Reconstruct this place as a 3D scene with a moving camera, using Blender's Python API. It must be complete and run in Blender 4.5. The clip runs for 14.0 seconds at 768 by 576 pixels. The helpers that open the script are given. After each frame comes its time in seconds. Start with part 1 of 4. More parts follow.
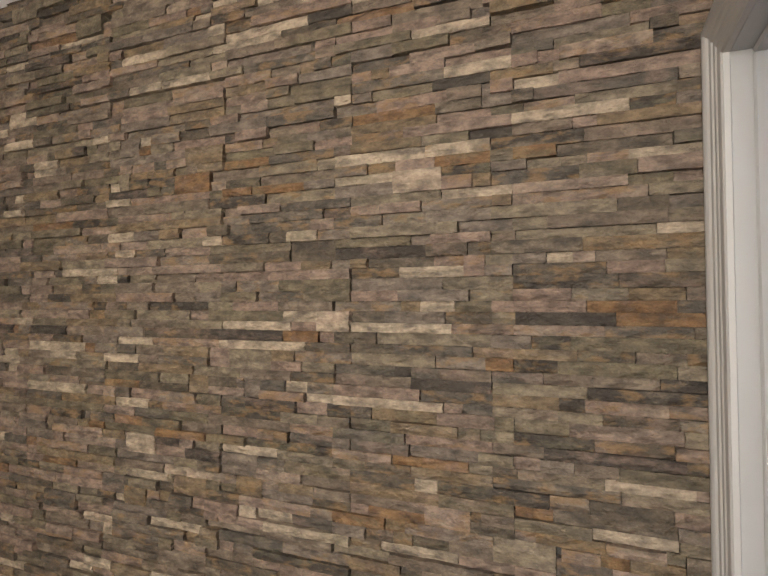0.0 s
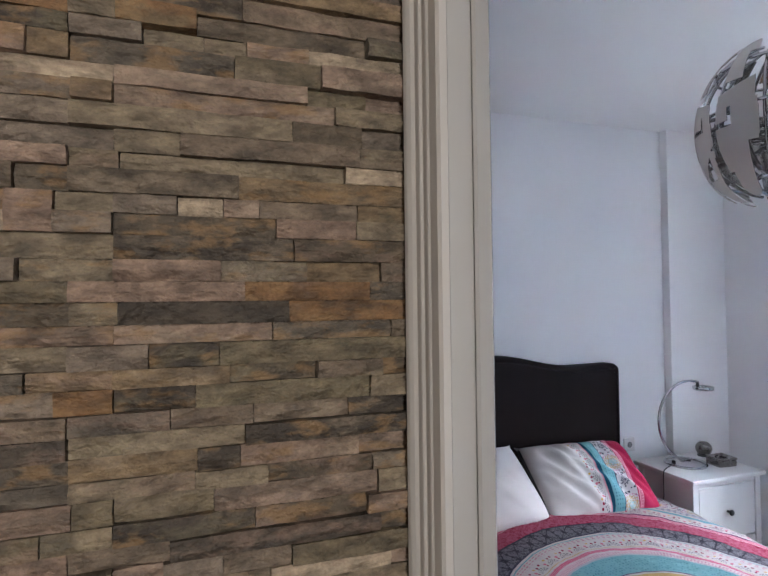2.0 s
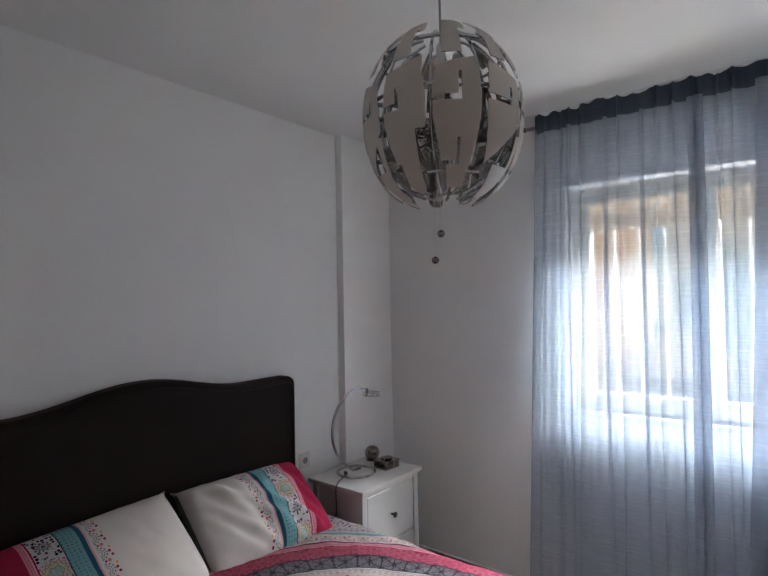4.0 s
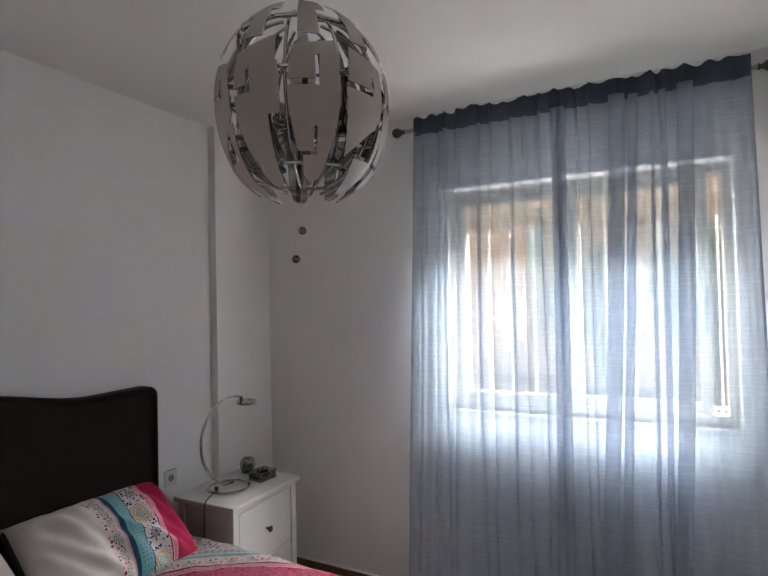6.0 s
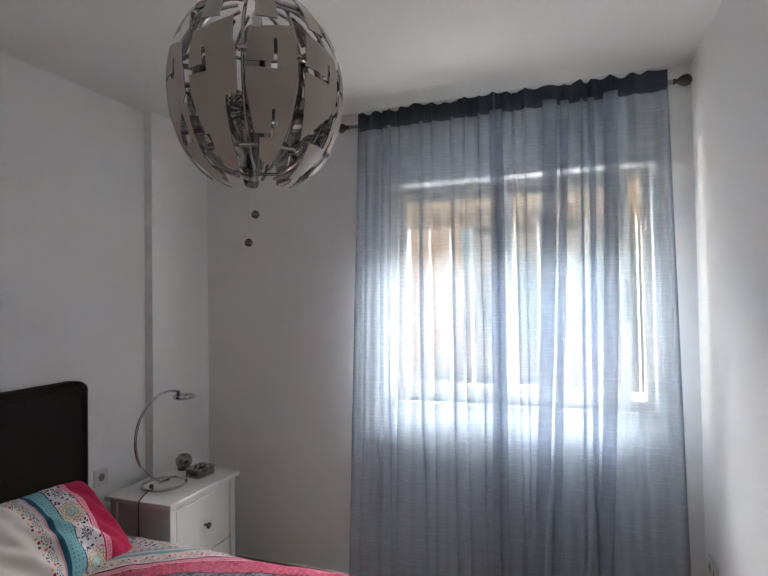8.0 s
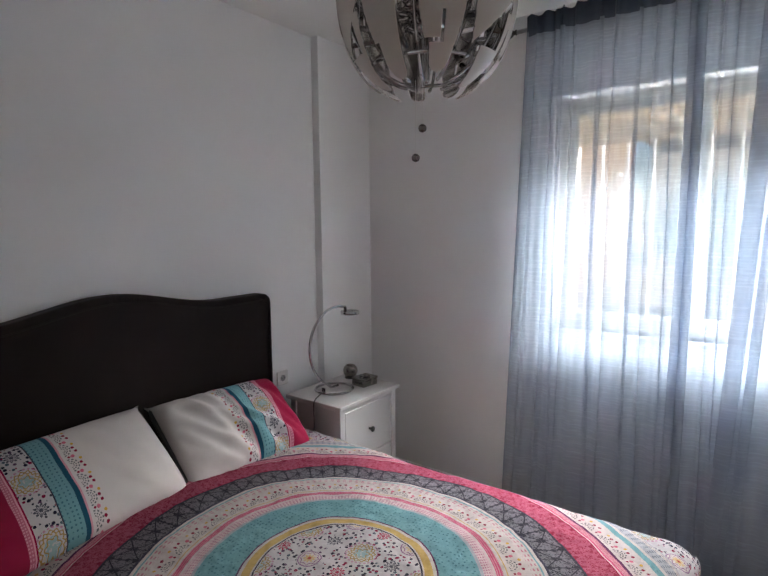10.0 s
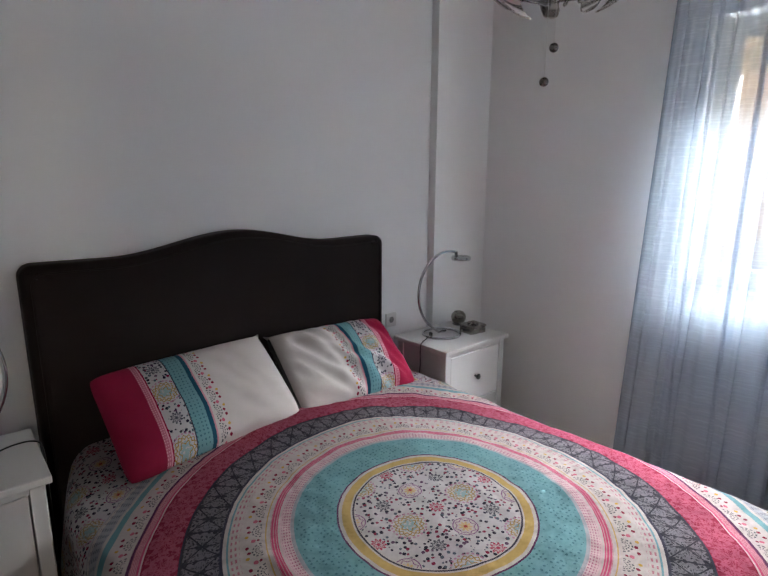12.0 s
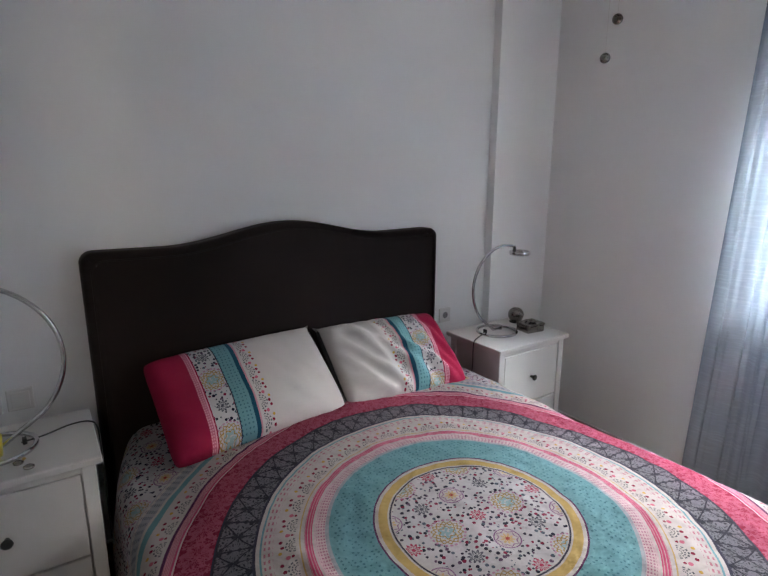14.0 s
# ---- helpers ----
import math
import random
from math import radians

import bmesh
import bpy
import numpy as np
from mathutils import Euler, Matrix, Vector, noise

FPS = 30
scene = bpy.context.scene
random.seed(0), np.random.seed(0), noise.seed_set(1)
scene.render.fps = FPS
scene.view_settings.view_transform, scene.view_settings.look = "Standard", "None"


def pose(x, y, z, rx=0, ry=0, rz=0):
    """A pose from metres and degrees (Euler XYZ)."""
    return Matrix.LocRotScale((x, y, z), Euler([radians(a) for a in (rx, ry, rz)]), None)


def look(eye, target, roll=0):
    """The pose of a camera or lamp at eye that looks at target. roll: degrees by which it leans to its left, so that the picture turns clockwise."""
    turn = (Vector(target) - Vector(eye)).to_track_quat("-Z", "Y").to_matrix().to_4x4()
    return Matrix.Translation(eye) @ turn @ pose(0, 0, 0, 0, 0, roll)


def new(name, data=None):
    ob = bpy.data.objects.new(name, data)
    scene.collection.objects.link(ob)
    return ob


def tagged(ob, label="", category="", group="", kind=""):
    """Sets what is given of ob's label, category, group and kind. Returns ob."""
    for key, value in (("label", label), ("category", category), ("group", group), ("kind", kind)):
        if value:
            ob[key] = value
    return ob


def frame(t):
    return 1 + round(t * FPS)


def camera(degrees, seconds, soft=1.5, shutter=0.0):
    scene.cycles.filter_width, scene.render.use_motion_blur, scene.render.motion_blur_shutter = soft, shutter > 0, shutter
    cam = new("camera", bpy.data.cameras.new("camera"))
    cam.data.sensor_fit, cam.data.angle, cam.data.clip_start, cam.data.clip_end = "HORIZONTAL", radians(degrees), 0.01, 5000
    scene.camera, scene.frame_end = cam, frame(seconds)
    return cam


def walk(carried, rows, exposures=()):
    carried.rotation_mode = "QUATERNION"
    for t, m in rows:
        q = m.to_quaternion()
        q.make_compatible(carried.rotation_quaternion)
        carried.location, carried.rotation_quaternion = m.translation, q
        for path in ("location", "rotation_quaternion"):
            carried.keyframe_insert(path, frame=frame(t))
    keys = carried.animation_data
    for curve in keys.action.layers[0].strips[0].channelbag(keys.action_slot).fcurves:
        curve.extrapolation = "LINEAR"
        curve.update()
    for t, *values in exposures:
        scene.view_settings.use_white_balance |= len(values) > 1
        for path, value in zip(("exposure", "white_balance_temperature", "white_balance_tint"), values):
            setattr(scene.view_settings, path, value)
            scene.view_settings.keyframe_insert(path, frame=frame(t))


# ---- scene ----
cam = camera(72.7, 14.0)
PATH = [
    (0, (1.801, 3.852, 1.683), (1.049, 5.704, 1.756), 0.1),
    (0.5, (1.765, 3.87, 1.685), (1.147, 5.772, 1.75), -0.2),
    (1, (1.706, 3.916, 1.681), (1.412, 5.893, 1.749), -0.5),
    (1.5, (1.703, 4.088, 1.675), (1.865, 6.08, 1.733), -0.6),
    (2, (1.75, 4.245, 1.673), (2.39, 6.139, 1.722), -0.6),
    (2.5, (1.823, 4.389, 1.672), (2.888, 6.081, 1.718), -0.9),
    (3, (1.959, 4.485, 1.674), (3.278, 5.987, 1.72), -1.0),
    (3.5, (2.047, 4.535, 1.689), (3.513, 5.895, 1.737), -1.0),
    (6, (2.226, 4.516, 1.688), (4.005, 5.427, 1.736), -1.3),
    (6.5, (2.225, 4.51, 1.679), (4.065, 5.293, 1.726), -1.2),
    (7, (2.21, 4.508, 1.67), (4.106, 5.145, 1.718), -1.0),
    (7.2, (2.197, 4.513, 1.666), (4.11, 5.094, 1.713), -1.1),
    (9.5, (2.171, 4.571, 1.625), (3.834, 5.678, 1.535), -0.7),
    (10, (2.185, 4.577, 1.624), (3.776, 5.768, 1.401), -0.5),
    (10.5, (2.171, 4.583, 1.591), (3.698, 5.841, 1.297), 0.1),
    (11, (2.174, 4.582, 1.61), (3.619, 5.913, 1.237), -0.1),
    (11.5, (2.184, 4.595, 1.589), (3.552, 6.0, 1.198), 0.2),
    (12, (2.207, 4.6, 1.587), (3.491, 6.078, 1.178), 0.2),
    (12.5, (2.234, 4.588, 1.606), (3.445, 6.122, 1.18), -0.0),
    (13, (2.262, 4.59, 1.586), (3.422, 6.164, 1.167), 0.3),
    (13.5, (2.274, 4.597, 1.582), (3.392, 6.199, 1.152), 0.1),
    (14, (2.289, 4.613, 1.578), (3.376, 6.234, 1.142), 0.1),
]
EXPOSURES = [(0.0, 3.55, 6100, 10), (1.0, 3.55, 6000, 10), (1.5, 3.3, 5900, 10), (2.0, 3.05, 5950, 11), (2.5, 2.5, 5750, 10), (3.0, 2.0, 6150, 11), (3.5, 2.15, 6650, 11),
    (6.0, 2.05, 7350, 12), (9.5, 2.22, 7200, 12), (14.0, 2.55, 6850, 10)]
walk(cam, [(t, look(eye, target, roll)) for t, eye, target, roll in PATH], EXPOSURES)

# ---- world, sun and large lights ----
world = bpy.data.worlds.new("sky")
scene.world = world
world.use_nodes = True
sky = world.node_tree.nodes.new("ShaderNodeTexSky")
sky.sky_type, sky.sun_disc = "NISHITA", False
sky.sun_elevation, sky.sun_rotation = radians(48), radians(215)
world.node_tree.links.new(sky.outputs["Color"], world.node_tree.nodes["Background"].inputs["Color"])
world.node_tree.nodes["Background"].inputs["Strength"].default_value = 0.028
SUN_STRENGTH, WINDOW_WATTS, BOUNCE_WATTS, HALL_WATTS = 1.8, 235.0, 14.0, 6.0


def lamp(name, kind, m, energy, color=(1, 1, 1), size=(1, 1), angle=0.5):
    data = bpy.data.lights.new(name, kind)
    data.energy, data.color = energy, color
    if kind == "AREA":
        data.shape, data.size, data.size_y = "RECTANGLE", *size
    if kind == "SUN":
        data.angle = radians(angle)
    ob = new(name, data)
    ob.matrix_world = m
    return ob


lamp("sun", "SUN", look((-5.7, -8.2, 11.1), (0, 0, 0)), SUN_STRENGTH, (1.0, 0.95, 0.88))
# added area lamps stand in for sky light and ground bounce at the bedroom window
lamp("window_skylight", "AREA", look((8.7, 4.2, 3.9), (4.3, 5.1, 1.5)), WINDOW_WATTS, (1.0, 0.965, 0.94), (3.6, 0.9))
lamp("high_skylight", "AREA", look((6.4, 4.45, 3.3), (4.5, 5.05, 1.1)), 330.0, (0.90, 0.95, 1.0), (1.8, 1.0))
lamp("ground_bounce", "AREA", look((6.6, 4.85, -0.12), (4.7, 4.85, 1.7)), BOUNCE_WATTS, (1.0, 0.97, 0.95), (3.0, 1.3))
# assumed source behind the camera; lamp and hall opening are added, out of view
lamp("hall_fill", "AREA", look((1.68, 2.33, 1.85), (1.35, 4.8, 1.3)), HALL_WATTS, (1.0, 0.89, 0.74), (0.5, 0.9))


# ---- node helpers ----
class V:
    """A socket that can be reckoned with."""

    def __init__(self, tree, socket):
        self.t, self.s = tree, socket

    def op(self, kind, *others, clamp=False):
        n = self.t.nodes.new("ShaderNodeMath")
        n.operation, n.use_clamp = kind, clamp
        for i, v in enumerate((self, *others)):
            if isinstance(v, V):
                self.t.links.new(v.s, n.inputs[i])
            else:
                n.inputs[i].default_value = v
        return V(self.t, n.outputs[0])

    def __add__(self, o): return self.op("ADD", o)
    def __sub__(self, o): return self.op("SUBTRACT", o)
    def __mul__(self, o): return self.op("MULTIPLY", o)
    def __truediv__(self, o): return self.op("DIVIDE", o)
    def lt(self, o): return self.op("LESS_THAN", o)
    def gt(self, o): return self.op("GREATER_THAN", o)
    def within(self, a, b): return self.gt(a) * self.lt(b)
    def fract(self): return self.op("FRACT")
    def sin(self): return self.op("SINE")
    def cos(self): return self.op("COSINE")
    def abs(self): return self.op("ABSOLUTE")
    def either(self, o): return self.op("MAXIMUM", o)


class Mat:
    """A material under construction: a principled surface and the nodes that feed it."""

    def __init__(self, name, color=(0.8, 0.8, 0.8), rough=0.6, metal=0.0):
        self.m = bpy.data.materials.new(name)
        self.m.use_nodes = True
        self.t = self.m.node_tree
        self.p = self.t.nodes["Principled BSDF"]
        self.p.inputs["Base Color"].default_value = (*color, 1)
        self.p.inputs["Roughness"].default_value = rough
        self.p.inputs["Metallic"].default_value = metal

    def node(self, kind, **inputs):
        n = self.t.nodes.new(kind)
        for k, v in inputs.items():
            k = k.replace("_", " ")
            if isinstance(v, V):
                self.t.links.new(v.s, n.inputs[k])
            else:
                n.inputs[k].default_value = v
        return n

    def out(self, node, name=0):
        return V(self.t, node.outputs[name])

    def coords(self, kind="Object"):
        return self.out(self.t.nodes.new("ShaderNodeTexCoord"), kind)

    def noise(self, vector, scale, detail=3, rough=0.55, output=0):
        return self.out(self.node("ShaderNodeTexNoise", Vector=vector, Scale=scale, Detail=detail, Roughness=rough), output)

    def stretch(self, vector, scale):
        n = self.node("ShaderNodeMapping", Vector=vector)
        n.inputs["Scale"].default_value = scale
        return self.out(n)

    def split(self, vector):
        n = self.node("ShaderNodeSeparateXYZ", Vector=vector)
        return self.out(n, 0), self.out(n, 1), self.out(n, 2)

    def join(self, x, y, z=0.0):
        return self.out(self.node("ShaderNodeCombineXYZ", X=x, Y=y, Z=z))

    def ramp(self, value, stops, mode="LINEAR"):
        n = self.node("ShaderNodeValToRGB")
        self.t.links.new(value.s, n.inputs[0])
        n.color_ramp.interpolation = mode
        e = n.color_ramp.elements
        while len(e) < len(stops):
            e.new(0.5)
        for el, (pos, col) in zip(e, stops):
            el.position, el.color = pos, (*col, 1)
        return self.out(n)

    def mix(self, fac, a, b, blend="MIX"):
        n = self.t.nodes.new("ShaderNodeMix")
        n.data_type, n.blend_type = "RGBA", blend
        for i, v in ((0, fac), (6, a), (7, b)):
            if isinstance(v, V):
                self.t.links.new(v.s, n.inputs[i])
            elif i == 0:
                n.inputs[0].default_value = v
            else:
                n.inputs[i].default_value = (*v, 1)
        return V(self.t, n.outputs[2])

    def set(self, name, v):
        self.t.links.new(v.s, self.p.inputs[name])

    def bump(self, height, strength=0.3, distance=0.002):
        n = self.node("ShaderNodeBump", Height=height, Strength=strength, Distance=distance)
        self.t.links.new(n.outputs[0], self.p.inputs["Normal"])


def painted(name, color, rough=0.55, grain=160.0, bump=0.12, stain=0.05):
    m = Mat(name, color, rough)
    co = m.coords()
    big = m.noise(co, 1.7, 4)
    m.set("Base Color", m.mix(big, tuple(c * (1 - stain) for c in color), tuple(min(1, c * (1 + stain)) for c in color)))
    m.bump(m.noise(co, grain, 2), bump, 0.001)
    return m.m


def metal(name, color, rough=0.2):
    m = Mat(name, color, rough, 1.0)
    n = m.noise(m.coords(), 30, 3)
    m.set("Roughness", m.out(m.node("ShaderNodeMapRange", Value=n, To_Min=rough * 0.7, To_Max=rough * 1.3)))
    return m.m


def wood(name, dark, light, rough=0.4, along=(1, 12, 12)):
    m = Mat(name, dark, rough)
    co = m.stretch(m.coords(), along)
    n = m.noise(co, 6, 5, 0.65)
    m.set("Base Color", m.ramp(n, [(0.3, dark), (0.7, light)]))
    m.bump(n, 0.15, 0.001)
    return m.m


WALL = painted("white wall paint", (0.87, 0.87, 0.87), 0.7, 120, 0.25, 0.02)
CEIL = painted("white ceiling paint", (0.84, 0.84, 0.83), 0.8, 90, 0.2, 0.02)
HALLWALL = painted("cream hall paint", (0.62, 0.58, 0.52), 0.7, 120, 0.25, 0.03)
# white lacquer turned grey: the door lining's shade is in the colour
GLOSS = painted("white lacquer greyed for shade", (0.33, 0.33, 0.33), 0.35, 60, 0.05, 0.02)
# off-white, darkened likewise for the casing's shaded hall side
CASING = painted("off-white door lacquer greyed for shade", (0.37, 0.36, 0.35), 0.45, 60, 0.05, 0.03)
WHITE_WOOD = painted("white painted wood", (0.62, 0.605, 0.59), 0.42, 40, 0.08, 0.03)
OAK = wood("brown laminate", (0.10, 0.055, 0.028), (0.20, 0.115, 0.06), 0.4, (14, 1, 14))
FLOORWOOD = wood("brown wooden floor", (0.12, 0.07, 0.035), (0.24, 0.15, 0.08), 0.35, (12, 1, 12))
CHROME = metal("chrome", (0.55, 0.55, 0.56), 0.10)
STEEL = metal("dull steel", (0.45, 0.45, 0.46), 0.3)
BLACK = painted("black plastic", (0.02, 0.02, 0.02), 0.35)
PLASTIC = painted("white plastic", (0.72, 0.71, 0.69), 0.35, 40, 0.02, 0.02)


# ---- mesh helpers ----
def part(name, bm, material, parent=None, label="", smooth=False, at=None):
    me = bpy.data.meshes.new(name)
    bmesh.ops.recalc_face_normals(bm, faces=bm.faces)
    bm.to_mesh(me)
    bm.free()
    for m in (material if isinstance(material, (list, tuple)) else [material]):
        me.materials.append(m)
    if smooth:
        for p in me.polygons:
            p.use_smooth = True
    ob = new(name, me)
    if parent is not None:
        ob.parent = parent
    if at is not None:
        ob.matrix_basis = at
    if label:
        ob["label"] = label
    return ob


def base(name, x, y, z, label, category, group="", rz=0):
    ob = new(name)
    ob.empty_display_size = 0.05
    ob.matrix_basis = pose(x, y, z, 0, 0, rz)
    return tagged(ob, label, category, group)


def box(bm, x0, y0, z0, x1, y1, z1, bevel=0.0, segments=1):
    r = bmesh.ops.create_cube(bm, size=1)
    vs = r["verts"]
    for v in vs:
        v.co = Vector(((x0 + x1) / 2 + v.co.x * (x1 - x0), (y0 + y1) / 2 + v.co.y * (y1 - y0), (z0 + z1) / 2 + v.co.z * (z1 - z0)))
    if bevel:
        es = list({e for v in vs for e in v.link_edges})
        bmesh.ops.bevel(bm, geom=es, offset=bevel, segments=segments, affect="EDGES", profile=0.5)
    return bm


def boxes(*rows, bevel=0.0):
    bm = bmesh.new()
    for r in rows:
        box(bm, *r, bevel=bevel)
    return bm


def structure(name, rows, material, label, bevel=0.0, category="wall"):
    ob = part(name, boxes(*rows, bevel=bevel), material)
    return tagged(ob, label, category, kind="structure")


def lathe(profile, steps=32, bm=None, m=None):
    """A turned body round z from rows of (radius, height)."""
    bm = bm or bmesh.new()
    m = m or Matrix.Identity(4)
    rings = []
    for r, z in profile:
        rings.append([bm.verts.new(m @ Vector((r * math.cos(2 * math.pi * i / steps), r * math.sin(2 * math.pi * i / steps), z))) for i in range(steps)])
    for a, b in zip(rings, rings[1:]):
        for i in range(steps):
            bm.faces.new((a[i], a[(i + 1) % steps], b[(i + 1) % steps], b[i]))
    for ring in (rings[0], rings[-1]):
        bm.faces.new(ring)
    return bm


def tube(points, radius, steps=10, bm=None, closed=False):
    """A round tube along points."""
    bm = bm or bmesh.new()
    pts = [Vector(p) for p in points]
    n = len(pts)
    rings = []
    side = None
    for i, p in enumerate(pts):
        a = pts[(i - 1) % n] if closed or i else pts[0]
        b = pts[(i + 1) % n] if closed or i < n - 1 else pts[-1]
        d = (b - a).normalized()
        if side is None:
            side = d.orthogonal().normalized()
        side = (side - d * side.dot(d)).normalized()
        up = d.cross(side)
        rings.append([bm.verts.new(p + (side * math.cos(2 * math.pi * k / steps) + up * math.sin(2 * math.pi * k / steps)) * radius) for k in range(steps)])
    pairs = list(zip(rings, rings[1:])) + ([(rings[-1], rings[0])] if closed else [])
    for a, b in pairs:
        for k in range(steps):
            bm.faces.new((a[k], a[(k + 1) % steps], b[(k + 1) % steps], b[k]))
    if not closed:
        bm.faces.new(rings[0])
        bm.faces.new(rings[-1])
    return bm


def circle(cx, cy, cz, r, n=48, ry=None):
    return [(cx + r * math.cos(2 * math.pi * i / n), cy + (ry or r) * math.sin(2 * math.pi * i / n), cz) for i in range(n)]


# ---- the rooms ----
FLOOR, CEILZ, HALLCEIL = 0.05, 2.70, 2.54
XWIN, YHEAD, YRIGHT, XLEFT, YSTONE, XDOOR = 4.86, 6.74, 4.02, 1.78, 4.80, 1.985
JAMB, HEADZ = 4.731, 2.055
WY0, WY1, WZ0, WZ1 = 4.19, 5.50, 1.11, 2.27     # the window's opening

structure("ceiling", [(XLEFT - 0.1, YRIGHT - 0.1, CEILZ, XWIN + 0.26, YHEAD + 0.12, CEILZ + 0.12)], CEIL, "flat white painted bedroom ceiling", category="ceiling")
structure("ceiling_hall", [(-1.4, 2.2, HALLCEIL, XDOOR, YSTONE, HALLCEIL + 0.1)], CEIL, "flat white painted hall ceiling", category="ceiling")
structure("wall_head", [(XLEFT - 0.1, YHEAD, 0, XWIN + 0.26, YHEAD + 0.12, CEILZ)], WALL, "plain white painted wall behind the bed")
structure("corner_column", [(4.405, YHEAD - 0.052, FLOOR, XWIN, YHEAD, CEILZ)], WALL, "shallow white column in the room's corner")
structure("wall_window", [
    (XWIN, YRIGHT - 0.1, 0, XWIN + 0.26, WY0, CEILZ), (XWIN, WY1, 0, XWIN + 0.26, YHEAD, CEILZ),
    (XWIN, WY0, 0, XWIN + 0.26, WY1, WZ0), (XWIN, WY0, WZ1, XWIN + 0.26, WY1, CEILZ)], WALL, "white painted outer wall with one window opening")
structure("wall_right", [(XDOOR + 0.047, YRIGHT - 0.1, 0, XWIN, YRIGHT, CEILZ)], WALL, "plain white painted side wall with a framed picture")
structure("wall_left", [(XLEFT - 0.1, YSTONE + 0.1, 0, XLEFT, YHEAD, CEILZ)], WALL, "plain white painted wall beside the bed")
structure("wall_door", [
    (XDOOR, JAMB + 0.012, 0, XDOOR + 0.047, YSTONE + 0.028, CEILZ), (XDOOR, 2.2, 0, XDOOR + 0.047, 4.06, CEILZ), (XDOOR, 4.06, HEADZ + 0.012, XDOOR + 0.047, JAMB + 0.012, CEILZ),
    ], HALLWALL, "thin partition with the bedroom doorway")
structure("wall_between", [(-1.4, YSTONE + 0.028, 0, XDOOR + 0.047, YSTONE + 0.1, CEILZ)], WALL, "partition that carries the stone cladding")
# the gap at x 1.35 to 1.97 is made up for the hall lamp
structure("wall_hall", [(-1.5, 2.2, 0, -1.4, YSTONE + 0.1, HALLCEIL + 0.1), (-1.4, 2.2, 0, 1.35, 2.3, HALLCEIL), (1.97, 2.2, 0, XDOOR, 2.3, HALLCEIL),
    (1.35, 2.2, 0, 1.97, 2.3, 1.1), (1.35, 2.2, 2.35, 1.97, 2.3, HALLCEIL)], HALLWALL, "cream painted hall walls")
structure("floor_hall", [(-1.5, 2.2, 0, XDOOR, YSTONE, FLOOR)], FLOORWOOD, "brown wooden hall floor", category="floor")

# bedroom floor of boards
floor = part("floor", boxes((XDOOR, YRIGHT - 0.1, 0, XWIN + 0.2, YSTONE, FLOOR - 0.006), (XLEFT - 0.1, YSTONE, 0, XWIN + 0.2, YHEAD, FLOOR - 0.006)), FLOORWOOD)
tagged(floor, "brown wooden plank floor", "floor", kind="structure")
k = 0
for i in range(17):
    x0 = XLEFT + i * 0.182
    y = YRIGHT - random.uniform(0.2, 1.0)
    while y < YHEAD:
        y1 = y + 1.2
        a, b = max(y, YRIGHT if x0 > XDOOR else YSTONE + 0.1), min(y1, YHEAD)
        if b - a > 0.02:
            part("plank", box(bmesh.new(), x0, a, FLOOR - 0.006, min(x0 + 0.1805, XWIN), b - 0.0015, FLOOR, 0.001), FLOORWOOD, floor)
        y = y1

# baseboards with a pale top edge
def baseboard(x0, y0, x1, y1, nx, ny):
    bm = bmesh.new()
    box(bm, min(x0, x0 + nx * 0.014, x1 + nx * 0.014), min(y0, y0 + ny * 0.014, y1 + ny * 0.014), FLOOR, max(x1, x1 + nx * 0.014), max(y1, y1 + ny * 0.014, y0), FLOOR + 0.078, 0.003)
    ob = part("baseboard", bm, OAK)
    tagged(ob, "brown wooden baseboard with a pale top edge", "baseboard", kind="structure")
    bm = bmesh.new()
    box(bm, min(x0, x0 + nx * 0.012, x1), min(y0, y0 + ny * 0.012, y1), FLOOR + 0.078, max(x1, x0, x0 + nx * 0.012), max(y1, y0, y0 + ny * 0.012), FLOOR + 0.086, 0.002)
    part("sealant_bead", bm, WALL, ob, "pale sealant bead")


baseboard(XWIN, YRIGHT, XWIN, YHEAD - 0.055, -1, 0)
baseboard(4.406, YHEAD - 0.052, XWIN - 0.016, YHEAD - 0.052, 0, -1)
baseboard(XLEFT, YHEAD, 4.40, YHEAD, 0, -1)
baseboard(XDOOR + 0.06, YRIGHT, XWIN - 0.016, YRIGHT, 0, 1)


# ---- doorway: moulded casing on the hall side, lining and stop ----
def casing_profile():
    # (distance outwards from the opening, proud of the wall)
    return [(0, 0.0), (0, 0.008), (0.004, 0.011), (0.018, 0.0125), (0.021, 0.0142), (0.025, 0.0148), (0.028, 0.0144), (0.031, 0.0148), (0.034, 0.0172),
            (0.038, 0.0180), (0.041, 0.0177), (0.044, 0.0183), (0.048, 0.0215), (0.054, 0.0245), (0.060, 0.0255), (0.063, 0.0235), (0.063, 0.0)]


def casing(xwall):
    bm = bmesh.new()
    prof = [(o - 0.001, h) for o, h in casing_profile()]
    a, b, c, d = [], [], [], []
    for o, h in prof:
        x = xwall - h
        a.append(bm.verts.new((x, JAMB + o, FLOOR)))
        b.append(bm.verts.new((x, JAMB + o, HEADZ + o)))
        c.append(bm.verts.new((x, 4.07 - o, HEADZ + o)))
        d.append(bm.verts.new((x, 4.07 - o, FLOOR)))
    for p, q in ((a, b), (b, c), (c, d)):
        for i in range(len(prof) - 1):
            bm.faces.new((p[i], p[i + 1], q[i + 1], q[i]))
    return bm


